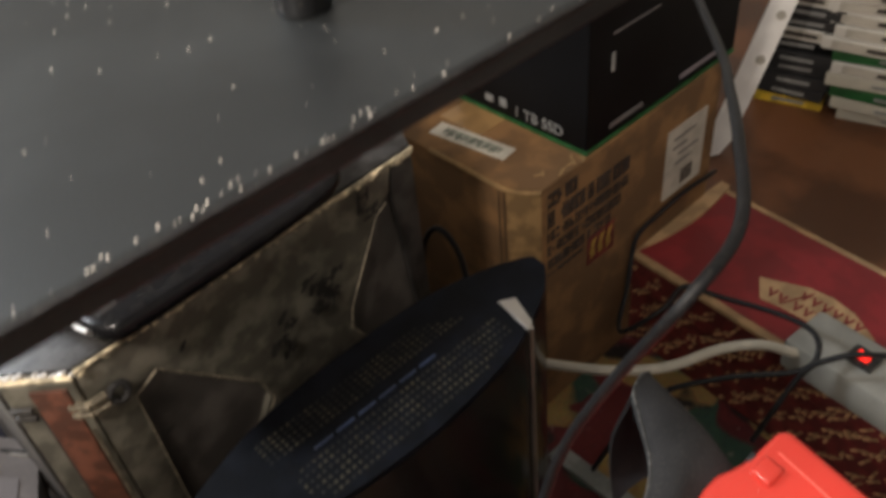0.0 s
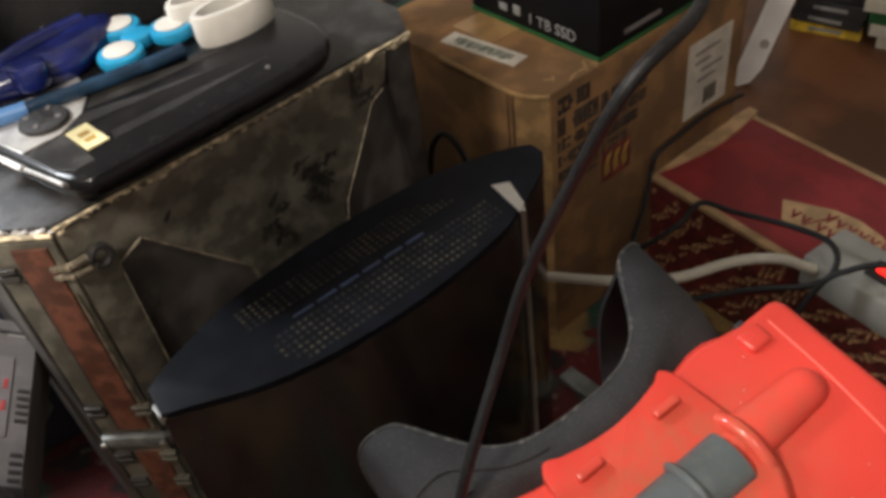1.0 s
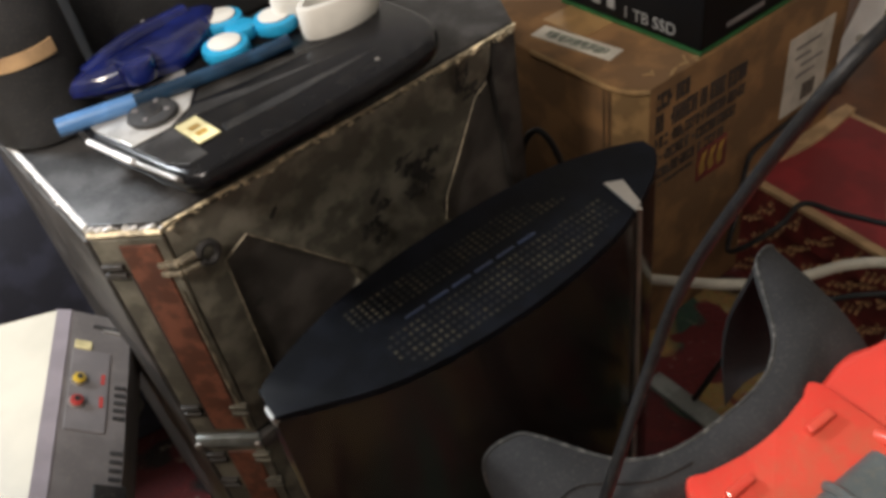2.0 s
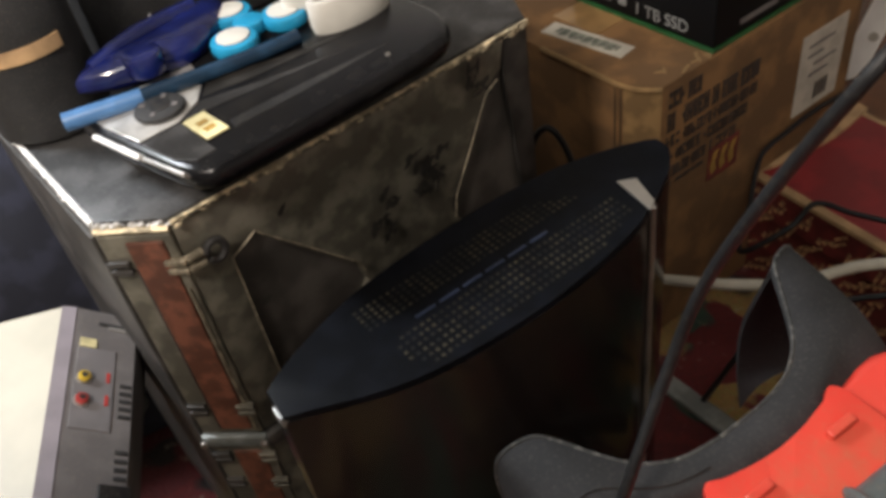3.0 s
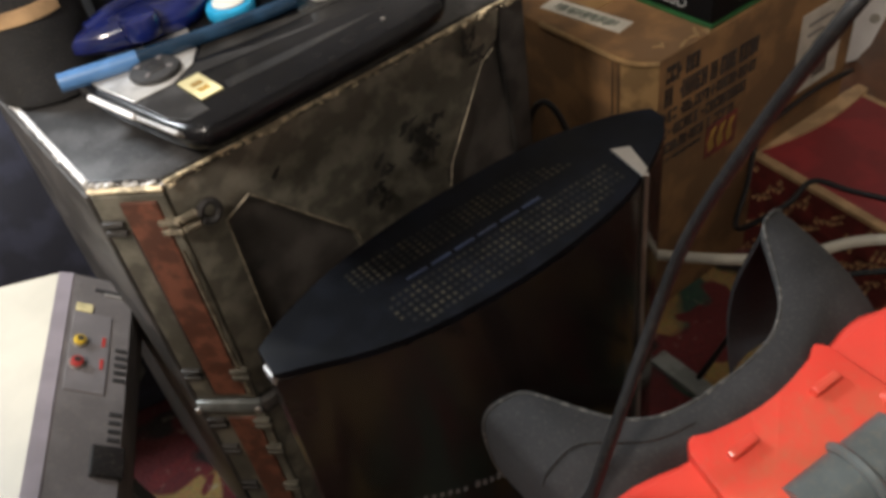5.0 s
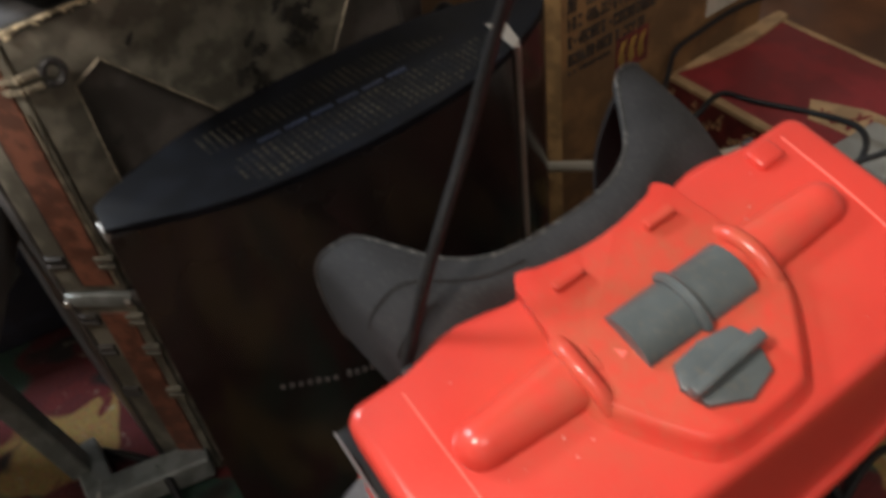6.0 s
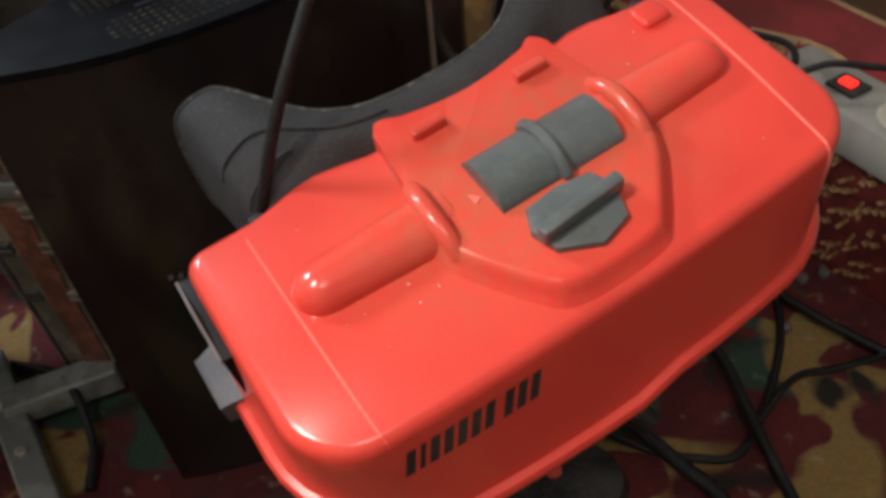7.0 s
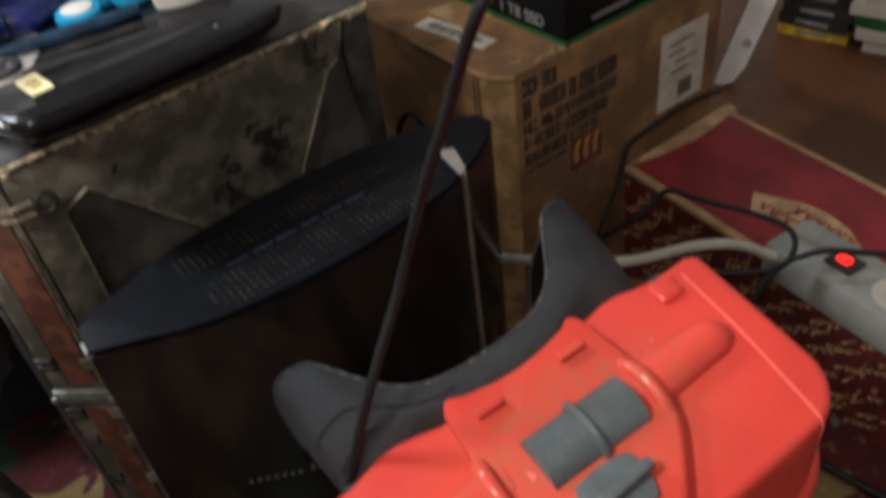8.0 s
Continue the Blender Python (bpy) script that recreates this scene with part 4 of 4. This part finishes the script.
def game_stacks():
    rng = random.Random(11)
    base = turned(0.41, 0.86, 0.0982, -32)
    for i in range(16):
        m = (WHITE_PL, WHITE_PL, WHITE_PL, NES_CREAM, BOX_GREEN)[rng.randrange(5)]
        game_case(m, base @ pose(rng.uniform(-0.01, 0.01) - 0.003 * i, rng.uniform(0, 0.008), 0.0149 * i, 0, 0, rng.uniform(-4, 4)), "pale game case lying in a tall stack")
    base = turned(0.338, 0.912, 0.0982, -32) @ Matrix.Diagonal((0.42, 0.7, 1, 1))
    for i in range(14):
        m = (JACK_Y, BLACK_MATT, BOX_BLACK, BOX_GREEN, BLACK_MATT, WHITE_PL)[i if i < 1 else rng.randrange(1, 6)]
        game_case(m, base @ pose(rng.uniform(-0.01, 0.004), rng.uniform(0, 0.008), 0.0149 * i, 0, 0, rng.uniform(-3, 3)), "dark game case lying in a tall stack")


game_stacks()


def white_bar():
    foot, up, face = Vector((0.2625, 0.8055, 0.0985)), Vector((0.3202, 0.147, 0.936)).normalized(), Vector((-0.3002, -0.9212, 0.2474))
    face = (face - up * face.dot(up)).normalized()
    side = (-face).cross(up)
    m = Matrix((side, -face, up)).transposed().to_4x4()
    t = thing("white_plastic_board", Matrix.Translation(foot) @ m, "white plastic panel with round buttons leaning upright", "plastic panel")
    out = [(-0.013, 0.010), (-0.012, -0.006), (-0.004, -0.004), (0.006, 0.004), (0.012, 0.024), (0.0135, 0.26), (-0.0135, 0.26)]
    part("panel", prism(out, -0.005, 0.005, 0.002), BRIGHT_WHITE, t, at=pose(0, 0, 0, 90, 0, 0), smooth=True)
    for z in (0.05, 0.12, 0.17):
        part("button", disc(0.005, 0.005, 0.0062, 0.0005), PAPER, t, at=pose(0.003, 0, z, 90, 0, 0))


white_bar()


# ---- things on top of the tower ----
TOP = 0.3785


def handheld():
    t = thing("black_handheld_player", turned(-0.200, 0.290, TOP, 48), "black handheld player with silver end, round pad and yellow sticker", "electronic device")
    out = smooth_path([(-0.020, 0.088, 0), (-0.019, 0.066, 0), (-0.0130, 0.030, 0), (-0.0068, 0.0, 0), (0.000, -0.0125, 0), (0.014, -0.0175, 0), (0.08, -0.0185, 0), (0.142, -0.0165, 0), (0.162, -0.006, 0), (0.172, 0.02, 0), (0.168, 0.075, 0), (0.15, 0.092, 0), (0.07, 0.094, 0), (-0.005, 0.093, 0), (-0.020, 0.088, 0)], 4)[:-1]
    mid = Vector((0.075, 0.038, 0))
    rings = []
    for z, g, push in ((0.0, 0.80, 0.020), (0.002, 0.84, 0.016), (0.008, 0.93, 0.006), (0.014, 0.98, 0.001), (0.019, 1.0, 0.0), (0.0225, 0.995, 0.0), (0.0250, 0.975, 0.0), (0.0264, 0.94, 0.0)):
        rings.append([(mid.x + (q.x - mid.x) * g, mid.y + (q.y - mid.y) * g + (push if q.y < 0.03 else 0), z) for q in out])
    part("body", loft(rings), DEVICE, t, smooth=True)
    part("silver_end", prism([(-0.0150, 0.086), (-0.0145, 0.066), (-0.0085, 0.0345), (0.0142, 0.0346), (0.030, 0.044), (0.042, 0.060), (0.048, 0.084)], 0.0255, 0.0270, 0.0005), FACE_SILVER, t, "silver faceplate")
    part("dark_plate", prism([(-0.0085, 0.0325), (-0.0045, 0.006), (0.003, -0.004), (0.014, -0.003), (0.0138, 0.0325)], 0.0255, 0.0269, 0.0005), PLATE_TOP, t, "scuffed dark end plate")
    # long tapered stripes along the face, gloss streaks painted in with them
    for pts, m in ((((0.016, 0.0345), (0.050, 0.0285), (0.110, 0.0200), (0.060, 0.0330), (0.032, 0.0430)), PLATE_TOP), (((0.034, 0.046), (0.065, 0.039), (0.125, 0.034), (0.080, 0.046), (0.045, 0.060)), PLATE_MID), (((0.030, 0.006), (0.070, 0.004), (0.130, 0.006), (0.075, 0.011), (0.032, 0.014)), BLACK_PL)):
        part("face_gloss_stripe", prism(list(pts), 0.0258, 0.0268, 0.0003), m, t)
    part("silver_nose", box(-0.0015, 0.0015, -0.0195, 0.0195, -0.0085, 0.0050, 0.001), NOSE_WHITE, t, at=pose(-0.0150, 0.0440, 0.0225, 0, -42, 10.5))
    part("grey_nose", box(-0.0012, 0.0012, -0.0155, 0.0155, -0.0075, 0.004, 0.001), SILVER, t, at=pose(-0.0075, 0.0085, 0.0225, 0, -42, 13))
    part("round_pad", disc(0.0135, 0.0268, 0.0305, 0.002, x=0.0126, y=0.0517), BLACK_MATT, t, smooth=True)
    part("pad_hollow", disc(0.0060, 0.0300, 0.0309, 0.0003, x=0.0126, y=0.0517), BLACK_PL, t, smooth=True)
    for a in range(4):
        part("pad_tick", box(0.0072, 0.0105, -0.0012, 0.0012, 0.0303, 0.0312, 0.0003), NES_GREY, t, at=pose(0.0126, 0.0517, 0, 0, 0, 90 * a + 45))
    st = part("sticker", box(-0.0063, 0.0063, -0.0120, 0.0120, 0, 0.0007), STICKER, t, "yellow paper sticker", at=pose(0.0207, 0.0187, 0.0270, 0, 0, 2))
    for k in (-0.004, 0.003):
        part("print_bar", box(-0.003, 0.003, k - 0.002, k + 0.002, 0.0007, 0.001), OCHRE, st)
    # glint on the black body, made as a tiny chrome disc
    part("glint_dot", disc(0.0013, 0, 0.001, 0.0002, 10, x=0.12, y=-0.004), CHROME, t, at=pose(0, 0, 0.0262))


handheld()


def trinkets():
    def spinner(at):
        t = thing("fidget_spinner", at, "cyan plastic fidget spinner with white bearing caps", "toy")
        part("hub", disc(0.011, 0, 0.009, 0.002), CYAN, t, smooth=True)
        for k in range(3):
            a = radians(90 + 120 * k)
            x, y = 0.024 * math.cos(a), 0.024 * math.sin(a)
            part("arm", disc(0.0160, 0, 0.009, 0.0025, x=x, y=y), CYAN, t, smooth=True)
            part("cap", disc(0.0112, 0.0085, 0.0105, 0.0008, x=x, y=y), WHITE_PL, t, smooth=True)
    spinner(pose(-0.203, 0.413, TOP + 0.0272, 0, 0, 172) @ Matrix.Scale(0.86, 4))
    t = thing("white_spinner", pose(-0.152, 0.416, TOP + 0.026, 0, 0, 46), "white hollow plastic toy of two oval loops", "toy")
    for x, y in ((0.010, 0.0), (0.008, 0.026)):
        n = 24
        rings = [[(x + (r + 0.010) * math.cos(k * math.tau / n), y + (r - 0.004) * math.sin(k * math.tau / n), z) for k in range(n)] for r, z in ((0.0155, 0), (0.0165, 0.004), (0.0165, 0.018), (0.0155, 0.0195), (0.0125, 0.0195), (0.0115, 0.006), (0.005, 0.006))]
        part("lobe", loft(rings), WHITE_PL, t, smooth=True)
    t = thing("blue_toy", pose(-0.250, 0.392, TOP + 0.0268, 0, 0, 0), "glossy deep blue plastic toy with a round cup", "toy")
    out = smooth_path([(x + 0.250, y - 0.392, 0) for x, y in ((-0.283, 0.352), (-0.262, 0.356), (-0.240, 0.370), (-0.226, 0.382), (-0.221, 0.410), (-0.226, 0.438), (-0.246, 0.430), (-0.266, 0.412), (-0.281, 0.380), (-0.283, 0.352))], 4)[:-1]
    rings = [[(q.x * g, q.y * g, z) for q in out] for z, g in ((0.0, 0.92), (0.003, 1.0), (0.008, 1.0), (0.012, 0.92), (0.015, 0.72), (0.0165, 0.4))]
    part("body", loft(rings), BLUE, t, smooth=True)
    part("keel", tube([(-0.026, -0.030, 0.011), (-0.008, -0.006, 0.017), (0.012, 0.030, 0.014)], 0.005, 10, 6), BLUE, t, smooth=True)
    part("cup", disc(0.0105, 0.006, 0.019, 0.002, x=0.004, y=-0.028), BLUE, t, smooth=True)
    t = thing("blue_stick", pose(0, 0, 0), "pale blue translucent plastic stick lying on the player", "stick")
    z = TOP + 0.0305
    part("pale_end", tube([(-0.2775, 0.3225, z), (-0.260, 0.3325, z), (-0.2422, 0.3430, z)], 0.0050, 12, 4), PALE_BLUE, t, smooth=True)
    part("dull_end", tube([(-0.2422, 0.3430, z), (-0.2140, 0.3620, z), (-0.1858, 0.3822, z), (-0.170, 0.3960, z)], 0.0044, 12, 4), BLUE_GLASSY, t, "dull dark blue end", smooth=True)
    t = thing("black_box", turned(-0.318, 0.352, TOP, 46), "black plastic box with a small triangle mark", "box")
    part("body", box(0.056, 0.24, 0.035, 0.15, 0.0, 0.11, 0.006), BLACK_MATT, t, smooth=True)
    part("panel_seam", box(0.11, 0.235, 0.0342, 0.036, 0.040, 0.0415, 0.0004), PLATE_DARK, t)
    mark = ((0.087, 0.015), (0.100, 0.015), (0.0935, 0.028), (0.087, 0.015))
    for a, b in zip(mark, mark[1:]):
        part("triangle_mark", tube([(a[0], 0.0346, a[1]), (b[0], 0.0346, b[1])], 0.0008, 6, 1), LETTER, t)
    t = thing("black_canister", turned(-0.323, 0.379, TOP, 0), "black round plastic canister with a tan strap", "canister")
    prof = ((0.029, 0.0), (0.0325, 0.002), (0.0330, 0.006), (0.0325, 0.06), (0.0320, 0.104), (0.029, 0.108), (0.012, 0.110))
    part("body", loft([[(r * math.cos(q * math.tau / 32), r * math.sin(q * math.tau / 32), z) for q in range(32)] for r, z in prof]), BLACK_MATT, t, smooth=True)
    arc = [radians(-88 + 6.5 * q) for q in range(12)]
    part("strap", loft([[(r * math.cos(a), r * math.sin(a), z) for r, z in ((0.0318, 0.050), (0.0338, 0.050), (0.0338, 0.058), (0.0318, 0.058))] for a in arc]), TAN_STRAP, t, "tan fabric strap", smooth=True)


trinkets()


# ---- console with sloped grey side on a steel rack ----
def side_console():
    d = math.degrees(math.atan2(-0.944, 0.33))
    t = thing("old_game_console", pose(-0.349, 0.331, 0.0, 0, 0, d), "cream and grey old game console with yellow and red sockets", "game console")
    # local x runs along the edge, y across towards the sockets, z up
    prof = [(-0.16, 0.262), (0.0, 0.264), (0.010, 0.262), (0.040, 0.240), (0.042, 0.225), (0.03, 0.19), (-0.16, 0.19)]
    L = 0.25

    def slab(name, pts, m, x0=0.0, x1=L, label=""):
        return part(name, loft([[(x, y, z) for y, z in pts] for x in (x0, x1)]), m, t, label)
    slab("top", [(-0.16, 0.255), (-0.002, 0.255), (-0.002, 0.265), (-0.16, 0.265)], NES_CREAM, label="cream plastic top")
    slab("edge", [(-0.002, 0.24), (0.006, 0.24), (0.006, 0.2622), (-0.002, 0.266)], NES_MAUVE)
    body = slab("body", [(-0.15, 0.19), (0.024, 0.19), (0.034, 0.222), (0.036, 0.2385), (0.006, 0.2615), (-0.15, 0.256)], NES_GREY)
    slope = pose(0, 0.0062, 0.2616, 0, 0, 0) @ pose(0, 0, 0, -37.5, 0, 0)
    panel = part("socket_panel", box(0.034, 0.098, 0.003, 0.026, -0.0005, 0.0006, 0.0003), PANEL, t, at=slope)
    part("paper_tag", box(0.026, 0.033, 0.004, 0.014, -0.0003, 0.0006, 0.0002), STICKER, t, at=slope)
    part("slot", box(0.010, 0.0125, 0.014, 0.030, -0.0005, 0.0007, 0.0002), BLACK_MATT, t, at=slope)
    part("slot_lip", box(0.0128, 0.0150, 0.020, 0.031, -0.0003, 0.0008, 0.0002), SILVER, t, at=slope)
    for x, m in ((0.060, JACK_Y), (0.0775, JACK_R)):
        j = part("socket", disc(0.0037, 0, 0.0042, 0.0008, x=x, y=0.0085), m, t, at=slope, smooth=True)
        part("socket_ring", disc(0.0048, 0, 0.0018, 0.0004, x=x, y=0.0085), CHROME, j, smooth=True)
        part("socket_hole", disc(0.0019, 0.0040, 0.0045, x=x, y=0.0085), BLACK_MATT, j)
    for x in (0.053, 0.071):
        part("print_bar", box(x, x + 0.008, 0.0215, 0.0235, 0.0006, 0.0010), JACK_R, panel)
    for k in range(10):
        x = 0.06 + (k % 5) * 0.006 + (k // 5) * 0.05
        part("vent_slot", box(x, x + 0.0025, 0.030, 0.037, -0.001, 0.0006), BLACK_MATT, t, at=slope)
    part("port_plug", box(0.135, 0.155, 0.022, 0.040, -0.004, 0.003, 0.001), BLACK_PL, t, at=slope)


side_console()


def steel_rack():
    t = thing("steel_stand", pose(0, 0, 0, 0, 0, 0), "grey painted steel stand with splayed legs on the rug", "stand")

    def bar(name, a, b, w=0.011, h=0.011):
        a, b = Vector(a), Vector(b)
        d = b - a
        part(name, box(0, d.length, -w, w, -h, h, 0.002), STEEL, t, at=Matrix.Translation(a) @ d.to_track_quat("X", "Z").to_matrix().to_4x4())
    bar("leg", (-0.330, 0.285, 0.013), (-0.215, 0.150, 0.013))
    bar("cross_bar", (-0.292, 0.240, 0.022), (-0.222, 0.278, 0.022))
    bar("post", (-0.320, 0.265, 0.02), (-0.345, 0.255, 0.18), 0.008, 0.008)
    part("tray", box(-0.50, -0.32, 0.10, 0.32, 0.178, 0.189, 0.002), STEEL, t)
    for x, y in ((-0.292, 0.240), (-0.262, 0.205)):
        part("bolt", disc(0.004, 0.024, 0.028, 0.001, 10, x=x, y=y), CHROME, t)


steel_rack()

# ---- near slab over the tower ----
def slab():
    t = thing("desk_shelf", turned(-0.077, 0.0898, 0.600, 43.7), "dusty dark metal desk shelf with a thick black rim", "shelf")
    part("top_plate", box(-0.62, 0.20, 0.001, 0.125, -0.008, 0.0, 0.0008), SLAB, t, "dusty brushed dark metal top")
    part("rim", loft([[(x, y, z) for y, z in ((0.0, -0.0005), (0.0, -0.002), (0.0078, -0.012), (0.013, -0.012), (0.013, -0.0085), (0.0008, -0.0005))] for x in (-0.62, 0.20)]), BLACK_MATT, t)
    d = part("dust", crumbs(-0.05, 0.19, 0.002, 0.12, 0.0, 150, 0.00028, 6), DUST, t, "scattered pale dust crumbs")
    tagged(d, kind="stuff")
    d = part("dust", crumbs(-0.05, 0.19, 0.001, 0.004, 0.0, 70, 0.0003, 7), DUST, t, "dust crumbs along the rim")
    tagged(d, kind="stuff")
    part("post", box(-0.60, -0.56, 0.04, 0.08, -0.600, -0.008, 0.002), STEEL, t)
    part("rubber_foot", disc(0.007, 0.0, 0.05, 0.001, x=0.098, y=0.052), BLACK_PL, t, smooth=True)


# ---- cables ----
cable("headset_cable", [(-0.0157, 0.1453, 0.3021), (-0.0043, 0.159, 0.3407), (0.0105, 0.1825, 0.378), (0.0225, 0.1925, 0.414), (0.039, 0.187, 0.461), (0.0560, 0.178, 0.505),
      (0.0779, 0.2028, 0.5128), (0.0899, 0.2508, 0.5123), (0.1019, 0.305, 0.5001), (0.1146, 0.3609, 0.4833), (0.125, 0.46, 0.47), (0.14, 0.58, 0.452), (0.15, 0.62, 0.4385)], 0.0023, CABLE, "thick black headset cable arching up and away")
cable("white_cable", [(-0.03, 0.53, 0.09), (0.030, 0.480, 0.131), (0.064, 0.452, 0.153), (0.094, 0.4365, 0.165), (0.133, 0.437, 0.166), (0.178, 0.453, 0.165), (0.213, 0.459, 0.160), (0.243, 0.462, 0.145), (0.256, 0.485, 0.138)], 0.0042, WHITE_CABLE, "white mains cord of the power strip")
cable("black_cable", [(0.238, 0.716, 0.143), (0.2245, 0.697, 0.151), (0.194, 0.6678, 0.1555), (0.160, 0.6355, 0.1525), (0.1405, 0.6165, 0.148), (0.1345, 0.608, 0.130), (0.124, 0.570, 0.122), (0.111, 0.533, 0.116), (0.114, 0.514, 0.126), (0.145, 0.516, 0.149), (0.166, 0.533, 0.158),
      (0.19, 0.516, 0.161), (0.226, 0.484, 0.171), (0.246, 0.455, 0.179), (0.246, 0.435, 0.174), (0.231, 0.429, 0.161), (0.175, 0.435, 0.15), (0.12, 0.44, 0.12), (0.08, 0.45, 0.01)], 0.0024, CABLE, "thin black cord looping over the shoe box")
cable("black_cable", [(0.20, 0.41, 0.10), (0.231, 0.424, 0.161), (0.25, 0.424, 0.179), (0.28, 0.42, 0.186), (0.36, 0.42, 0.16), (0.46, 0.45, 0.01)], 0.0024, CABLE, "thin black cord crossing the power strip")
cable("black_cable", [(0.10, 0.27, 0.006), (0.15, 0.245, 0.006), (0.185, 0.238, 0.006), (0.215, 0.244, 0.006), (0.24, 0.29, 0.006), (0.258, 0.35, 0.006), (0.255, 0.40, 0.006), (0.22, 0.44, 0.006)], 0.003, CABLE, "thin black cord curling on the rug")
cable("black_cable", [(0.24, 0.40, 0.010), (0.259, 0.384, 0.010), (0.28, 0.363, 0.010), (0.314, 0.338, 0.008), (0.37, 0.30, 0.006)], 0.0036, CABLE, "black cord lying on the rug")
cable("black_cable", [(0.226, 0.262, 0.012), (0.257, 0.300, 0.013), (0.289, 0.314, 0.008), (0.34, 0.335, 0.006)], 0.0027, CABLE, "black cord lying on the rug")
cable("black_cable", [(0.15, 0.42, 0.01), (0.208, 0.325, 0.01), (0.22, 0.28, 0.014), (0.229, 0.245, 0.014), (0.241, 0.214, 0.008), (0.26, 0.15, 0.006)], 0.0040, CABLE, "thick black cord lying on the rug")
cable("black_cable", [(0.05, 0.33, 0.012), (0.139, 0.262, 0.012), (0.174, 0.230, 0.012), (0.20, 0.205, 0.01), (0.23, 0.15, 0.008)], 0.0050, CABLE, "thick black cord lying on the rug")
cable("black_cable", [(0.25, 0.45, 0.008), (0.298, 0.439, 0.008), (0.352, 0.435, 0.008), (0.45, 0.46, 0.008)], 0.004, CABLE, "black cord lying by the shoe box")
cable("black_cable", [(-0.03, 0.50, 0.02), (-0.022, 0.505, 0.16), (-0.026, 0.515, 0.225), (-0.045, 0.525, 0.250), (-0.06, 0.53, 0.20), (-0.06, 0.53, 0.02)], 0.0026, CABLE, "black lead looping up beside the carton")
cable("black_cable", [(-0.32, 0.29, 0.006), (-0.255, 0.262, 0.03), (-0.225, 0.225, 0.012), (-0.215, 0.19, 0.006)], 0.0032, CABLE, "black cord lying over the steel stand")
slab()


# ---- odds and ends on the rug ----
# height and place chosen so the bag screens the rug from the cool source
def cloth_bag():
    rng = random.Random(21)
    rings = []
    for k in range(9):
        f = k / 8
        rr = (0.12, 0.135, 0.14, 0.14, 0.135, 0.125, 0.11, 0.08, 0.03)[k]
        rings.append([(rr * 1.25 * math.cos(q * math.tau / 28) * (1 + 0.05 * math.sin(q * 1.7 + k)), rr * math.sin(q * math.tau / 28) * (1 + 0.06 * math.cos(q * 1.1 + 2 * k)), 0.36 * f ** 0.9) for q in range(28)])
    t = thing("cloth_bag", turned(-0.487, 0.515, 0.0, 45), "dark navy slumped cloth bag beside the tower", "bag")
    part("bag_body", loft(rings), NAVY_CLOTH, t, smooth=True)
    part("handle", tube([(-0.05, -0.02, 0.33), (-0.03, -0.05, 0.355), (0.03, -0.05, 0.355), (0.05, -0.02, 0.33)], 0.006, 8, 5), NAVY_CLOTH, t, smooth=True)


cloth_bag()


def small_plugs():
    for x, y, a in ((-0.438, 0.437, 20), (-0.458, 0.462, 70)):
        t = thing("red_plug", pose(x, y, 0.009, 0, 90, a), "small red plastic plug lying on the rug", "plug", "plugs on the rug")
        part("shell", disc(0.0065, -0.012, 0.012, 0.001, 14), JACK_R, t, smooth=True)
        part("pin", disc(0.002, 0.012, 0.024, 0.0005, 10), CHROME, t, smooth=True)
    o = part("grey_strap", box(-0.055, 0.055, -0.009, 0.009, 0.001, 0.008, 0.002), STEEL, at=turned(0.085, 0.438, 0, -46))
    tagged(o, "flat grey plastic strip lying on the rug", "plastic strip")


small_plugs()


def hand_pad():
    t = thing("game_pad", pose(0.098, 0.200, 0.0, 0, 0, 15), "black plastic game pad with a red button", "game controller")
    n = 26
    rings = [[(rx * math.cos(k * math.tau / n), ry * math.sin(k * math.tau / n), z) for k in range(n)] for rx, ry, z in ((0.030, 0.024, 0.0), (0.040, 0.032, 0.008), (0.043, 0.034, 0.022), (0.038, 0.030, 0.034), (0.022, 0.018, 0.041), (0.006, 0.005, 0.042))]
    part("shell", loft(rings), BLACK_PL, t, smooth=True)
    part("red_button", disc(0.0052, 0.036, 0.044, 0.001, 14, x=-0.004, y=0.004), RED, t, smooth=True)


hand_pad()


def clear_caps():
    for x, y in ((0.283, 0.402), (0.300, 0.408), (0.262, 0.352)):
        t = thing("clear_cap", pose(x, y, 0.0), "small clear plastic cap lying on the rug", "plastic cap", "clear caps on the rug")
        part("cap_shell", disc(0.0045, 0.001, 0.008, 0.0018, 14), CLEAR, t, smooth=True)


clear_caps()
